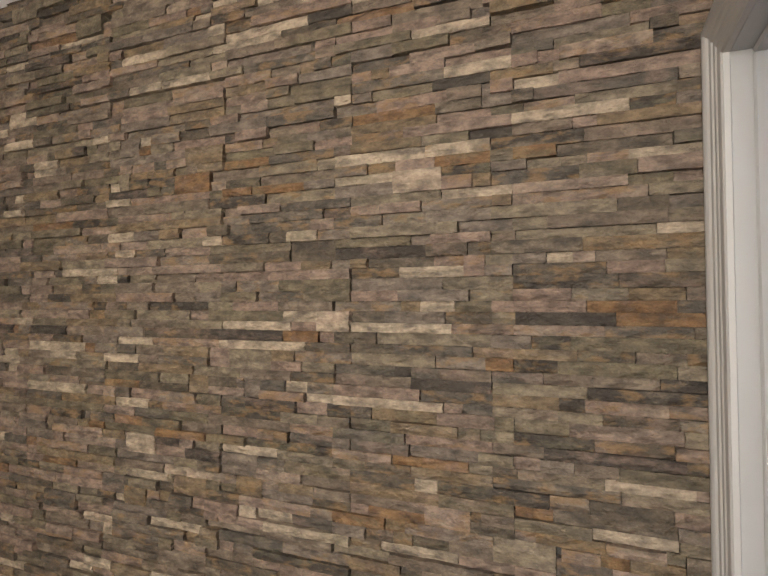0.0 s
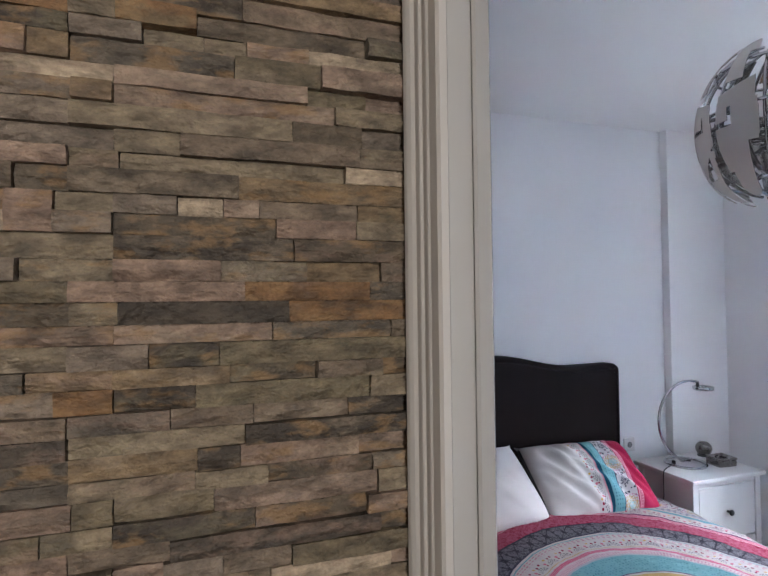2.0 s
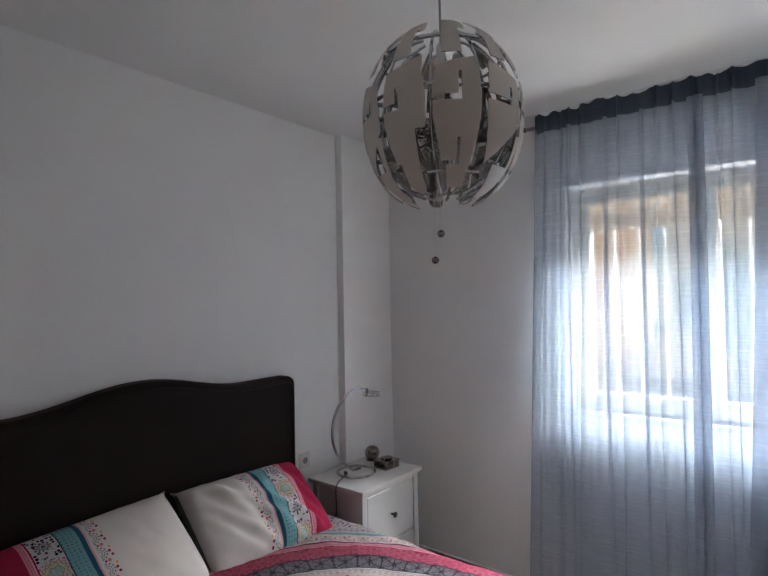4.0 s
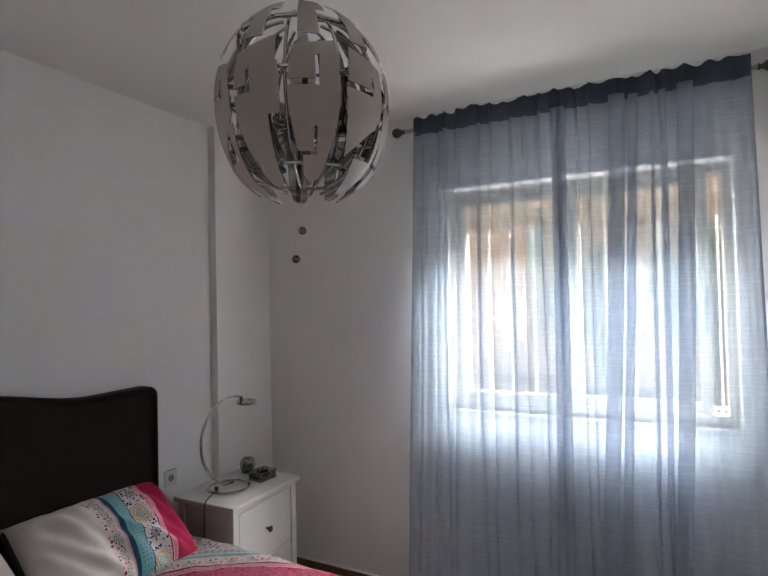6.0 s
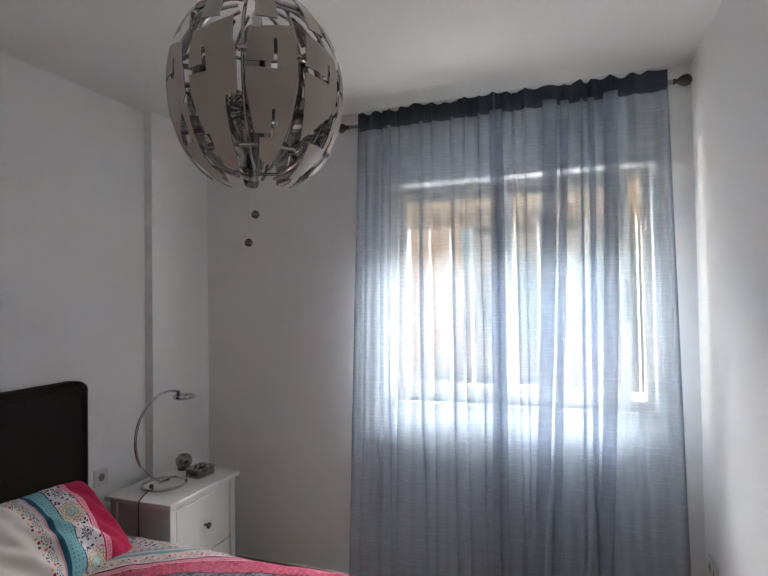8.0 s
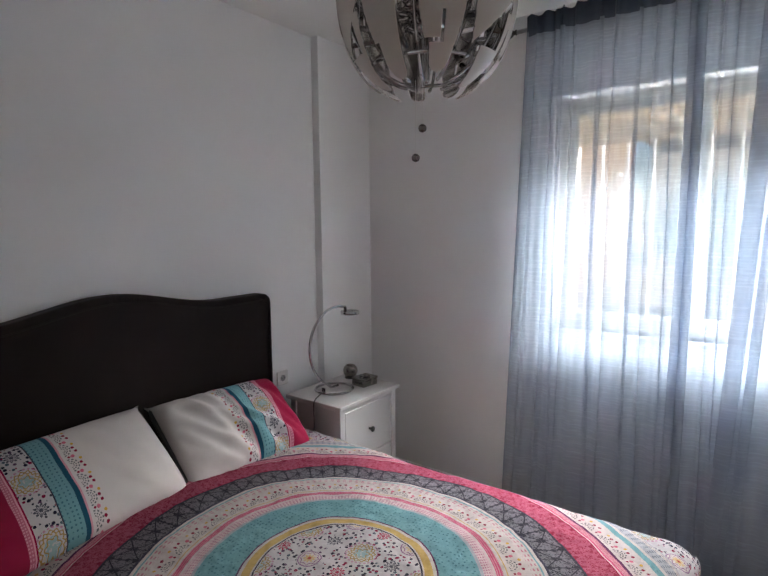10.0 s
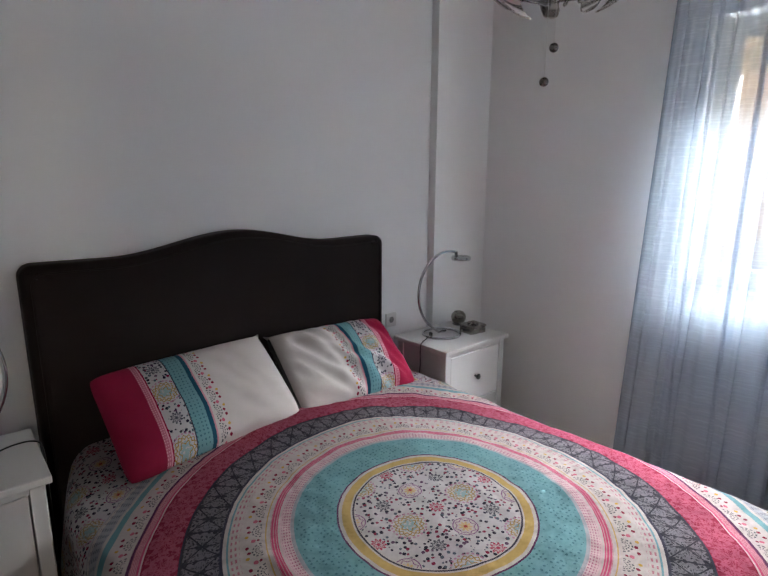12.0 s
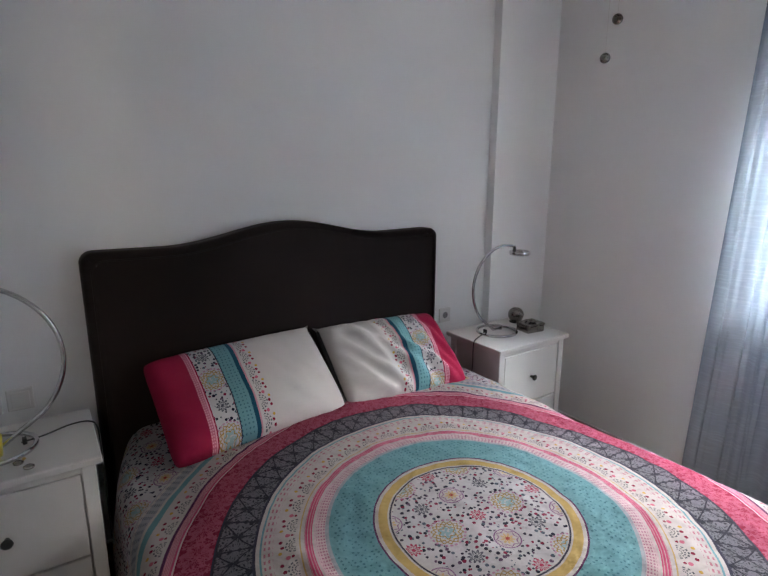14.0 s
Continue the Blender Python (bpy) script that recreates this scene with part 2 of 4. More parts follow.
door = base("door_1", XDOOR, (JAMB + 4.07) / 2, FLOOR, "off-white lacquered doorway with moulded casing and no leaf in view", "doorway")
door["kind"] = "structure"
inv = door.matrix_basis.inverted()
part("casing", casing(XDOOR), CASING, door, "moulded off-white casing, greyed for shade", at=inv)
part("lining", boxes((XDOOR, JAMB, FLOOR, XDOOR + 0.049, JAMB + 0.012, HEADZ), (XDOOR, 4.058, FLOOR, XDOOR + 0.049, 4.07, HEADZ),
    (XDOOR, 4.058, HEADZ, XDOOR + 0.049, JAMB + 0.012, HEADZ + 0.012), bevel=0.0015), GLOSS, door, "white lacquered lining, greyed for shade", at=inv)
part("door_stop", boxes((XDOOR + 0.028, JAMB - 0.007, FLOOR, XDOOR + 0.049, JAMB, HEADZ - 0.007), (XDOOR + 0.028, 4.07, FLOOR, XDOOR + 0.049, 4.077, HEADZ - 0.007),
    (XDOOR + 0.028, 4.07, HEADZ - 0.007, XDOOR + 0.049, JAMB, HEADZ), bevel=0.003), GLOSS, door, "white lacquered stop bead, greyed for shade", at=inv)


# ---- window ----
ALU = painted("white lacquered aluminium", (0.47, 0.44, 0.39), 0.35, 30, 0.03, 0.02)
SHUTTER = Mat("beige plastic shutter slats", (0.58, 0.52, 0.44), 0.5)
GLASS = Mat("window glass", (0.96, 0.99, 0.98), 0.02)
GLASS.p.inputs["Transmission Weight"].default_value = 1.0
GLASS.p.inputs["IOR"].default_value = 1.05
IRON = painted("white painted iron", (0.55, 0.55, 0.55), 0.5)

window = base("window_1", XWIN + 0.13, (WY0 + WY1) / 2, WZ0, "cream aluminium sliding window with the beige shutter partly down", "window")
window["kind"] = "structure"
wi = window.matrix_basis.inverted()
X = XWIN + 0.13


def frame_boxes(x0, x1, y0, y1, z0, z1, w):
    return boxes((x0, y0, z0, x1, y0 + w, z1), (x0, y1 - w, z0, x1, y1, z1), (x0, y0 + w, z0, x1, y1 - w, z0 + w), (x0, y0 + w, z1 - w, x1, y1 - w, z1), bevel=0.002)


part("window_frame", frame_boxes(X - 0.03, X + 0.05, WY0, WY1, WZ0, WZ1, 0.035), ALU, window, at=wi)
sash = part("sash", frame_boxes(X - 0.012, X + 0.012, 4.84, WY1 - 0.035, WZ0 + 0.035, WZ1 - 0.035, 0.045), ALU, window, at=wi)
part("pane", boxes((X - 0.003, 4.885, WZ0 + 0.08, X + 0.003, WY1 - 0.08, WZ1 - 0.08)), GLASS.m, sash).visible_shadow = False
sash = part("sash", frame_boxes(X + 0.014, X + 0.038, 4.28, 4.89, WZ0 + 0.035, WZ1 - 0.035, 0.045), ALU, window, at=wi)
part("pane", boxes((X + 0.023, 4.325, WZ0 + 0.08, X + 0.029, 4.845, WZ1 - 0.08)), GLASS.m, sash).visible_shadow = False
part("lock", boxes((X + 0.004, 4.285, 1.52, X + 0.013, 4.305, 1.72), bevel=0.002), BLACK, window, "dark grey recessed lock", at=wi)
part("handle", boxes((X - 0.045, 4.205, 1.10 + 0.07, X - 0.031, 4.222, 1.26), (X - 0.05, 4.18, 1.245, X - 0.04, 4.21, 1.26), bevel=0.003), ALU, window, "white window handle", at=wi)
part("window_sill", boxes((XWIN - 0.02, WY0, WZ0 - 0.025, X - 0.03, WY1, WZ0), bevel=0.004), GLOSS, window, "white inner sill", at=wi)
bm = bmesh.new()
for i in range(5):
    z = WZ1 - 0.045 * i
    box(bm, X + 0.075, WY0 + 0.005, z - 0.043, X + 0.085, WY1 - 0.005, z, 0.003)
m = SHUTTER
n = m.t.nodes.new("ShaderNodeBsdfTranslucent")
n.inputs["Color"].default_value = (0.32, 0.275, 0.225, 1)
mx = m.t.nodes.new("ShaderNodeMixShader")
mx.inputs[0].default_value = 0.5
m.t.links.new(m.p.outputs[0], mx.inputs[1])
m.t.links.new(n.outputs[0], mx.inputs[2])
m.t.links.new(mx.outputs[0], m.t.nodes["Material Output"].inputs["Surface"])
part("shutter_slats", bm, SHUTTER.m, window, "beige plastic shutter slats", at=wi)

# wrought grille outside
grille = base("window_grille", XWIN + 0.30, 4.85, WZ0, "white painted iron window grille with scrolls", "grille")
gi = grille.matrix_basis.inverted()
gx = XWIN + 0.30
for i in range(11):
    y = WY0 + 0.04 + i * 0.123
    part("bar", tube([(gx, y, WZ0 - 0.02), (gx, y, WZ1 + 0.02)], 0.006, 6), IRON, grille, at=gi)
for z in (WZ0 + 0.03, WZ1 - 0.10):
    part("rail", boxes((gx - 0.008, WY0, z - 0.008, gx + 0.008, WY1, z + 0.008)), IRON, grille, at=gi)


def scroll(cy, cz, r, turn, flip):
    pts = []
    for i in range(30):
        a = i / 29 * 4.2 * math.pi / 2
        rr = r * (1 - i / 36)
        pts.append((gx, cy + flip * (rr * math.cos(a + turn)), cz + rr * math.sin(a + turn)))
    return pts


for cy in (5.25, 4.60):
    for f in (-1, 1):
        for s in (-1, 1):
            part("scroll", tube(scroll(cy + f * 0.05, 1.70 + s * 0.06, 0.045, 0.5 * s, f), 0.005, 6), IRON, grille, at=gi)
        part("scroll_arm", tube([(gx, cy, 1.90), (gx, cy + f * 0.10, 1.80), (gx, cy + f * 0.11, 1.70), (gx, cy + f * 0.10, 1.60), (gx, cy, 1.50)], 0.005, 6), IRON, grille, at=gi)

# ---- outdoors ----
GROUND = painted("pale dusty ground", (0.22, 0.19, 0.155), 0.9, 3, 0.3, 0.2)
OCHRE = painted("ochre render", (0.45, 0.32, 0.21), 0.85, 8, 0.2, 0.08)
PALE = painted("pale render", (0.46, 0.43, 0.38), 0.85, 8, 0.2, 0.08)
DARKGLASS = painted("dark window glass", (0.06, 0.07, 0.08), 0.1)
LEAF = Mat("foliage", (0.08, 0.12, 0.05), 0.6)
LEAF.set("Base Color", LEAF.ramp(LEAF.out(LEAF.t.nodes.new("ShaderNodeNewGeometry"), "Random Per Island"), [(0, (0.05, 0.08, 0.03)), (1, (0.12, 0.17, 0.07))]))
BARK = painted("bark", (0.12, 0.09, 0.07), 0.9, 30, 0.5, 0.2)
tagged(part("ground", boxes((-60, -1500, -0.4, 1500, 1500, -0.1)), GROUND), "pale dusty ground outside", "ground", kind="structure")


def house(x0, y0, x1, y1, h, wall, label):
    b = base("house", x0, (y0 + y1) / 2, -0.1, label, "house")
    iv = b.matrix_basis.inverted()
    part("wall", boxes((x0, y0, -0.1, x1, y1, h)), wall, b, at=iv)
    part("roof", boxes((x0 - 0.3, y0 - 0.3, h, x1 + 0.3, y1 + 0.3, h + 0.25), bevel=0.03), OCHRE, b, at=iv)
    n = int((y1 - y0) / 2.4)
    for s in range(int(h / 2.9)):
        for i in range(n):
            y = y0 + (i + 0.5) * (y1 - y0) / n
            w = part("window", frame_boxes(x0 - 0.06, x0 + 0.02, y - 0.55, y + 0.55, 0.9 + s * 2.9, 2.1 + s * 2.9, 0.07), ALU, b, at=iv)
            part("pane", boxes((x0 - 0.01, y - 0.48, 0.97 + s * 2.9, x0 + 0.01, y + 0.48, 2.03 + s * 2.9)), DARKGLASS, w)
    return b


house(15.0, 9.0, 24.0, 17.0, 6.2, OCHRE, "ochre rendered two-storey house in the sun")
house(30.0, -6.0, 38.0, 9.5, 5.6, PALE, "pale rendered two-storey house in the sun")


def tree(x, y, h, r):
    b = base("tree", x, y, -0.1, "small green garden tree", "tree", "garden trees")
    part("trunk", lathe([(0.14, 0), (0.10, h * 0.3), (0.06, h * 0.7)], 8), BARK, b)
    bm = bmesh.new()
    rnd = random.Random(int(x * 7))
    for i in range(1500):
        d = Vector((rnd.gauss(0, 1), rnd.gauss(0, 1), rnd.gauss(0, 0.9)))
        d = d.normalized() * r * rnd.uniform(0.35, 1.0) * (1 + 0.25 * noise.noise(d * 1.3))
        c = Vector((0, 0, h * 0.72)) + d
        q = Euler((rnd.uniform(0, 6), rnd.uniform(0, 6), rnd.uniform(0, 6))).to_matrix()
        s = rnd.uniform(0.07, 0.13)
        bm.faces.new([bm.verts.new(c + q @ Vector(p) * s) for p in ((-1, 0, 0), (0, -0.45, 0.1), (1, 0, 0), (0, 0.45, 0.1))])
    part("crown", bm, LEAF.m, b)


tree(11.5, 3.6, 2.6, 1.1)
tree(13.0, 5.4, 2.3, 1.0)

# ---- curtain rod and curtains ----
rod = base("curtain_rod", XWIN - 0.10, 4.9, 2.60, "dark metal curtain rod with round finials under the ceiling", "curtain rod")
ri = rod.matrix_basis.inverted()
RX, RZ = XWIN - 0.10, 2.590
part("pole", tube([(RX, 4.11, RZ), (RX, 5.665, RZ)], 0.010, 12), STEEL, rod, smooth=True, at=ri)
for y, s in ((5.665, 1), (4.11, -1)):
    prof = [(0.012, 0), (0.014, 0.006), (0.010, 0.01), (0.010, 0.016), (0.018, 0.026), (0.026, 0.042), (0.027, 0.054), (0.020, 0.068), (0.008, 0.074)]
    part("finial", lathe(prof, 20, m=pose(RX, y, RZ, -90 * s)), painted("dark bronze", (0.05, 0.04, 0.035), 0.3) if s == 1 else bpy.data.materials["dark bronze"], rod, "dark round finial", True, at=ri)
for y in (5.60, 4.20):
    part("bracket", boxes((RX - 0.006, y - 0.012, RZ + 0.004, XWIN, y + 0.012, RZ + 0.02), (XWIN - 0.006, y - 0.02, RZ - 0.02, XWIN, y + 0.02, RZ + 0.05), bevel=0.002), STEEL, rod, at=ri)

SHEER = Mat("blue-grey sheer curtain", (0.28, 0.33, 0.40), 0.8)
co = SHEER.coords()
weave = SHEER.noise(SHEER.stretch(co, (20, 7, 150)), 1.0, 3)
SHEER.set("Base Color", SHEER.mix(weave, (0.33, 0.41, 0.51), (0.42, 0.50, 0.60)))
tl = SHEER.t.nodes.new("ShaderNodeBsdfTranslucent")
tl.inputs["Color"].default_value = (0.20, 0.245, 0.30, 1)
tr = SHEER.t.nodes.new("ShaderNodeBsdfTransparent")
tr.inputs["Color"].default_value = (0.95, 0.96, 1.0, 1)
m1, m2 = SHEER.t.nodes.new("ShaderNodeMixShader"), SHEER.t.nodes.new("ShaderNodeMixShader")
m1.inputs[0].default_value = 0.27
SHEER.t.links.new(SHEER.p.outputs[0], m1.inputs[1])
SHEER.t.links.new(tl.outputs[0], m1.inputs[2])
opacity = (weave - 0.5).op("MULTIPLY", 2.2, clamp=True) * 0.12 + 0.54
SHEER.t.links.new(opacity.s, m2.inputs[0])
SHEER.t.links.new(tr.outputs[0], m2.inputs[1])
SHEER.t.links.new(m1.outputs[0], m2.inputs[2])
SHEER.t.links.new(m2.outputs[0], SHEER.t.nodes["Material Output"].inputs["Surface"])
HEADER = painted("dark slate blue heading tape", (0.045, 0.062, 0.09), 0.8, 300, 0.3, 0.1)


def hung(u, z, y0, y1, b0, b1, pleats, seed):
    """The place (x, y) of the cloth at the width u and the height z; pleats: rows of (u, width, overlap in metres, drift towards the hem)."""
    t = (2.6 - z) / 2.5
    y = (y0 + (y1 - y0) * u) * (1 - t) + (b0 + (b1 - b0) * u) * t
    free = min(1, u * 10, (1 - u) * 10)
    x = 0.007 * math.sin(u * 40 + seed) + 0.004 * math.sin(u * 83 + 2 * seed + t) + 0.012 * t * noise.noise(Vector((u * 9, z * 0.6, seed)))
    y += 0.010 * free * noise.noise(Vector((u * 7, z * 0.7, seed + 5)))
    way = -1 if y1 < y0 else 1
    for at, width, lap, drift in pleats:
        c = at + drift * t ** 1.3 + 0.006 * math.sin(3 * t + at * 20)
        d = (u - c) / width
        if abs(d) < 0.5:
            win = math.cos(math.pi * d) ** 2
            grow = (0.55 + 0.45 * math.sin(5 * t + at * 31)) if lap < 0.012 else 1
            y -= way * lap * grow * math.sin(2 * math.pi * d) * (0.4 + 0.6 * win)
            x -= (0.010 + lap) * win
    return RX - 0.024 + x, y


def curtain(y0, y1, b0, b1, seed, pleats, label):
    """A panel that hangs from y0..y1 at the rod to b0..b1 at the hem."""
    ob = base("curtain", RX, (y0 + y1) / 2, FLOOR, label, "curtain", "sheer curtains at the window")
    iv = ob.matrix_basis.inverted()
    cols = 420
    for name, za, zb, mat, rows in (("panel", 2.553, 0.07, SHEER.m, 40), ("header", 2.640, 2.548, HEADER, 4)):
        bm = bmesh.new()
        grid = []
        for j in range(rows + 1):
            z = za + (zb - za) * j / rows
            row = []
            for i in range(cols + 1):
                u = i / cols
                if name == "header":
                    x, y = hung(u, 2.575, y0, y1, b0, b1, [(a, w, min(l, 0.010), 0) for a, w, l, d in pleats], seed)
                    wave = 0.016 * noise.noise(Vector((u * 14, seed, 0))) + 0.006 * math.sin(u * 60 + seed)
                    row.append(bm.verts.new((x - 0.003, y, z + wave * (1 - j / rows))))
                else:
                    x, y = hung(u, z, y0, y1, b0, b1, pleats, seed)
                    row.append(bm.verts.new((x, y, z)))
            grid.append(row)
        for a, b in zip(grid, grid[1:]):
            for i in range(cols):
                bm.faces.new((a[i], a[i + 1], b[i + 1], b[i]))
        part(name, bm, mat, ob, smooth=True, at=iv)
    for u in (0.0, 1.0):
        way = 0.010 * (1 if (u == 0) == (y1 > y0) else -1)
        for layer in (0.003, 0.005):
            bm = bmesh.new()
            prev = None
            for j in range(45):
                z = 2.57 - 2.5 * j / 44
                x, y = hung(u, z, y0, y1, b0, b1, pleats, seed)
                cur = (bm.verts.new((x - layer, y, z)), bm.verts.new((x - layer - 0.001, y + way, z)))
                if prev:
                    bm.faces.new((prev[0], prev[1], cur[1], cur[0]))
                prev = cur
            part("side_hem", bm, SHEER.m, ob, at=iv)
    return ob


curtain(5.605, 4.862, 5.70, 4.885, 0.4, [(0.07, 0.05, 0.009, 0.02), (0.20, 0.05, 0.009, 0.0), (0.255, 0.06, 0.022, 0.05), (0.33, 0.05, 0.008, 0.0),
    (0.475, 0.06, 0.024, 0.06), (0.56, 0.04, 0.008, 0.03), (0.69, 0.06, 0.020, 0.05), (0.78, 0.05, 0.009, 0.03), (0.88, 0.05, 0.014, 0.03), (0.965, 0.06, 0.036, 0.0)], "blue-grey sheer curtain panel with a dark heading")
curtain(4.884, 4.135, 4.895, 4.095, 2.9, [(0.025, 0.05, 0.034, 0.0), (0.12, 0.04, 0.008, 0.02), (0.20, 0.05, 0.012, -0.03), (0.345, 0.12, 0.062, -0.15), (0.43, 0.07, 0.038, -0.13), (0.53, 0.045, 0.018, -0.07),
    (0.585, 0.05, 0.026, -0.08), (0.685, 0.11, 0.060, -0.13)], "blue-grey sheer curtain panel bunched in slanting folds")

# ---- bed ----
LEATHER = Mat("dark brown leatherette", (0.012, 0.009, 0.009), 0.55)
LEATHER.p.inputs["Specular IOR Level"].default_value = 0.12
co = LEATHER.coords()
LEATHER.set("Base Color", LEATHER.mix(LEATHER.noise(co, 3, 4), (0.012, 0.008, 0.008), (0.024, 0.015, 0.014)))
LEATHER.bump(LEATHER.noise(co, 220, 3), 0.25, 0.001)
SHEETW = painted("white bed sheet", (0.70, 0.69, 0.68), 0.9, 60, 0.2)
BX, BHW = 3.195, 0.80
bed = base("bed", BX, 5.7, FLOOR, "made-up double bed with a dark brown camelback headboard", "bed")
bi = bed.matrix_basis.inverted()


def crest(x):
    """The headboard's top edge."""
    d = abs(x - 3.19)
    return 1.298 + 0.073 * 0.5 * (1 + math.cos(math.pi * min(1, d / 0.50))) + 0.004 * max(0, (d - 0.5) / 0.3)


HX0, HX1, RAD = 2.405, 3.985, 0.045
outline = [(HX0, 0.07)]
for i in range(7):
    a = math.pi - i / 6 * math.pi / 2
    outline.append((HX0 + RAD + RAD * math.cos(a), crest(HX0 + RAD) - RAD + RAD * math.sin(a)))
for i in range(1, 60):
    x = HX0 + RAD + (HX1 - HX0 - 2 * RAD) * i / 60
    outline.append((x, crest(x)))
for i in range(7):
    a = math.pi / 2 - i / 6 * math.pi / 2
    outline.append((HX1 - RAD + RAD * math.cos(a), crest(HX1 - RAD) - RAD + RAD * math.sin(a)))
outline.append((HX1, 0.07))
bm = bmesh.new()
cx, cz = 3.195, 0.7
layers = []
for off, y in ((0.0, 6.735), (0.0, 6.672), (0.004, 6.660), (0.013, 6.652), (0.026, 6.648), (0.034, 6.650), (0.05, 6.646)):
    layer = []
    for i, (x, z) in enumerate(outline):
        d = Vector((cx - x, (cz - z) if z > 0.2 else 0)).normalized()
        nx = Vector((-math.copysign(1, x - cx), 0)) if abs(abs(x - cx) - (HX1 - HX0) / 2) < 0.01 else Vector((0, -1))
        if RAD > abs(abs(x - cx) - (HX1 - HX0) / 2) >= 0.01:
            nx = (nx + Vector((-math.copysign(1, x - cx), 0))).normalized()
        layer.append(bm.verts.new((x + nx.x * off, y, z + nx.y * off)))
    layers.append(layer)
for a, b in zip(layers, layers[1:]):
    for i in range(len(a)):
        j = (i + 1) % len(a)
        bm.faces.new((a[i], a[j], b[j], b[i]))
bm.faces.new(layers[0])
bm.faces.new(layers[-1])
hb = part("headboard", bm, LEATHER.m, bed, "dark brown upholstered camelback headboard", at=bi)
for p in hb.data.polygons:
    p.use_smooth = len(p.vertices) == 4
part("piping", tube([(x + (0.030 if x < cx else -0.030) * (1 if abs(x - cx) > 0.72 else 0), 6.645, z - (0.030 if z > 0.3 else 0)) for x, z in outline], 0.0035, 6), LEATHER.m, hb, "dark piping round the headboard")
part("bed_base", boxes((BX - 0.75, 4.76, 0.12, BX + 0.75, 6.64, 0.34), bevel=0.01), LEATHER.m, bed, "dark bed base", at=bi)
for sx in (-0.7, 0.7):
    for y in (4.85, 6.5):
        part("leg", lathe([(0.025, 0.0), (0.03, 0.075)], 12, m=pose(BX + sx, y, FLOOR)), BLACK, bed, at=bi)
part("mattress", boxes((BX - 0.70, 4.75, 0.34, BX + 0.70, 6.63, 0.575), bevel=0.04), SHEETW, bed, "white mattress", at=bi)

# the printed fabric: colours by the distance from the medallion's middle, in metres
CRIMSON, PINK, LPINK, ROSE = (0.25, 0.006, 0.038), (0.52, 0.06, 0.15), (0.56, 0.26, 0.31), (0.56, 0.41, 0.42)
CREAM, TEAL, DTEAL, INK = (0.49, 0.44, 0.42), (0.135, 0.305, 0.335), (0.01, 0.09, 0.13), (0.035, 0.035, 0.06)
GOLD, PURPLE, GREY, LACE = (0.48, 0.33, 0.11), (0.10, 0.02, 0.08), (0.34, 0.35, 0.38), (0.024, 0.025, 0.035)


def tile_flower(m, u, v, petals, size):
    """A lace flower in every unit square: 1 on the lines."""
    lu, lv = u.fract() - 0.5, v.fract() - 0.5
    d = (lu * lu + lv * lv).op("SQRT")
    a = lv.op("ARCTAN2", lu)
    star = (a * petals).cos().abs()
    line1 = (d - (star * 0.16 + 0.16)).abs().lt(size)
    line2 = (d - (star * 0.14 + 0.32)).abs().lt(size)
    spoke = (star.gt(0.94)) * d.lt(0.46)
    return line1.either(line2).either(spoke).either(d.lt(0.05))


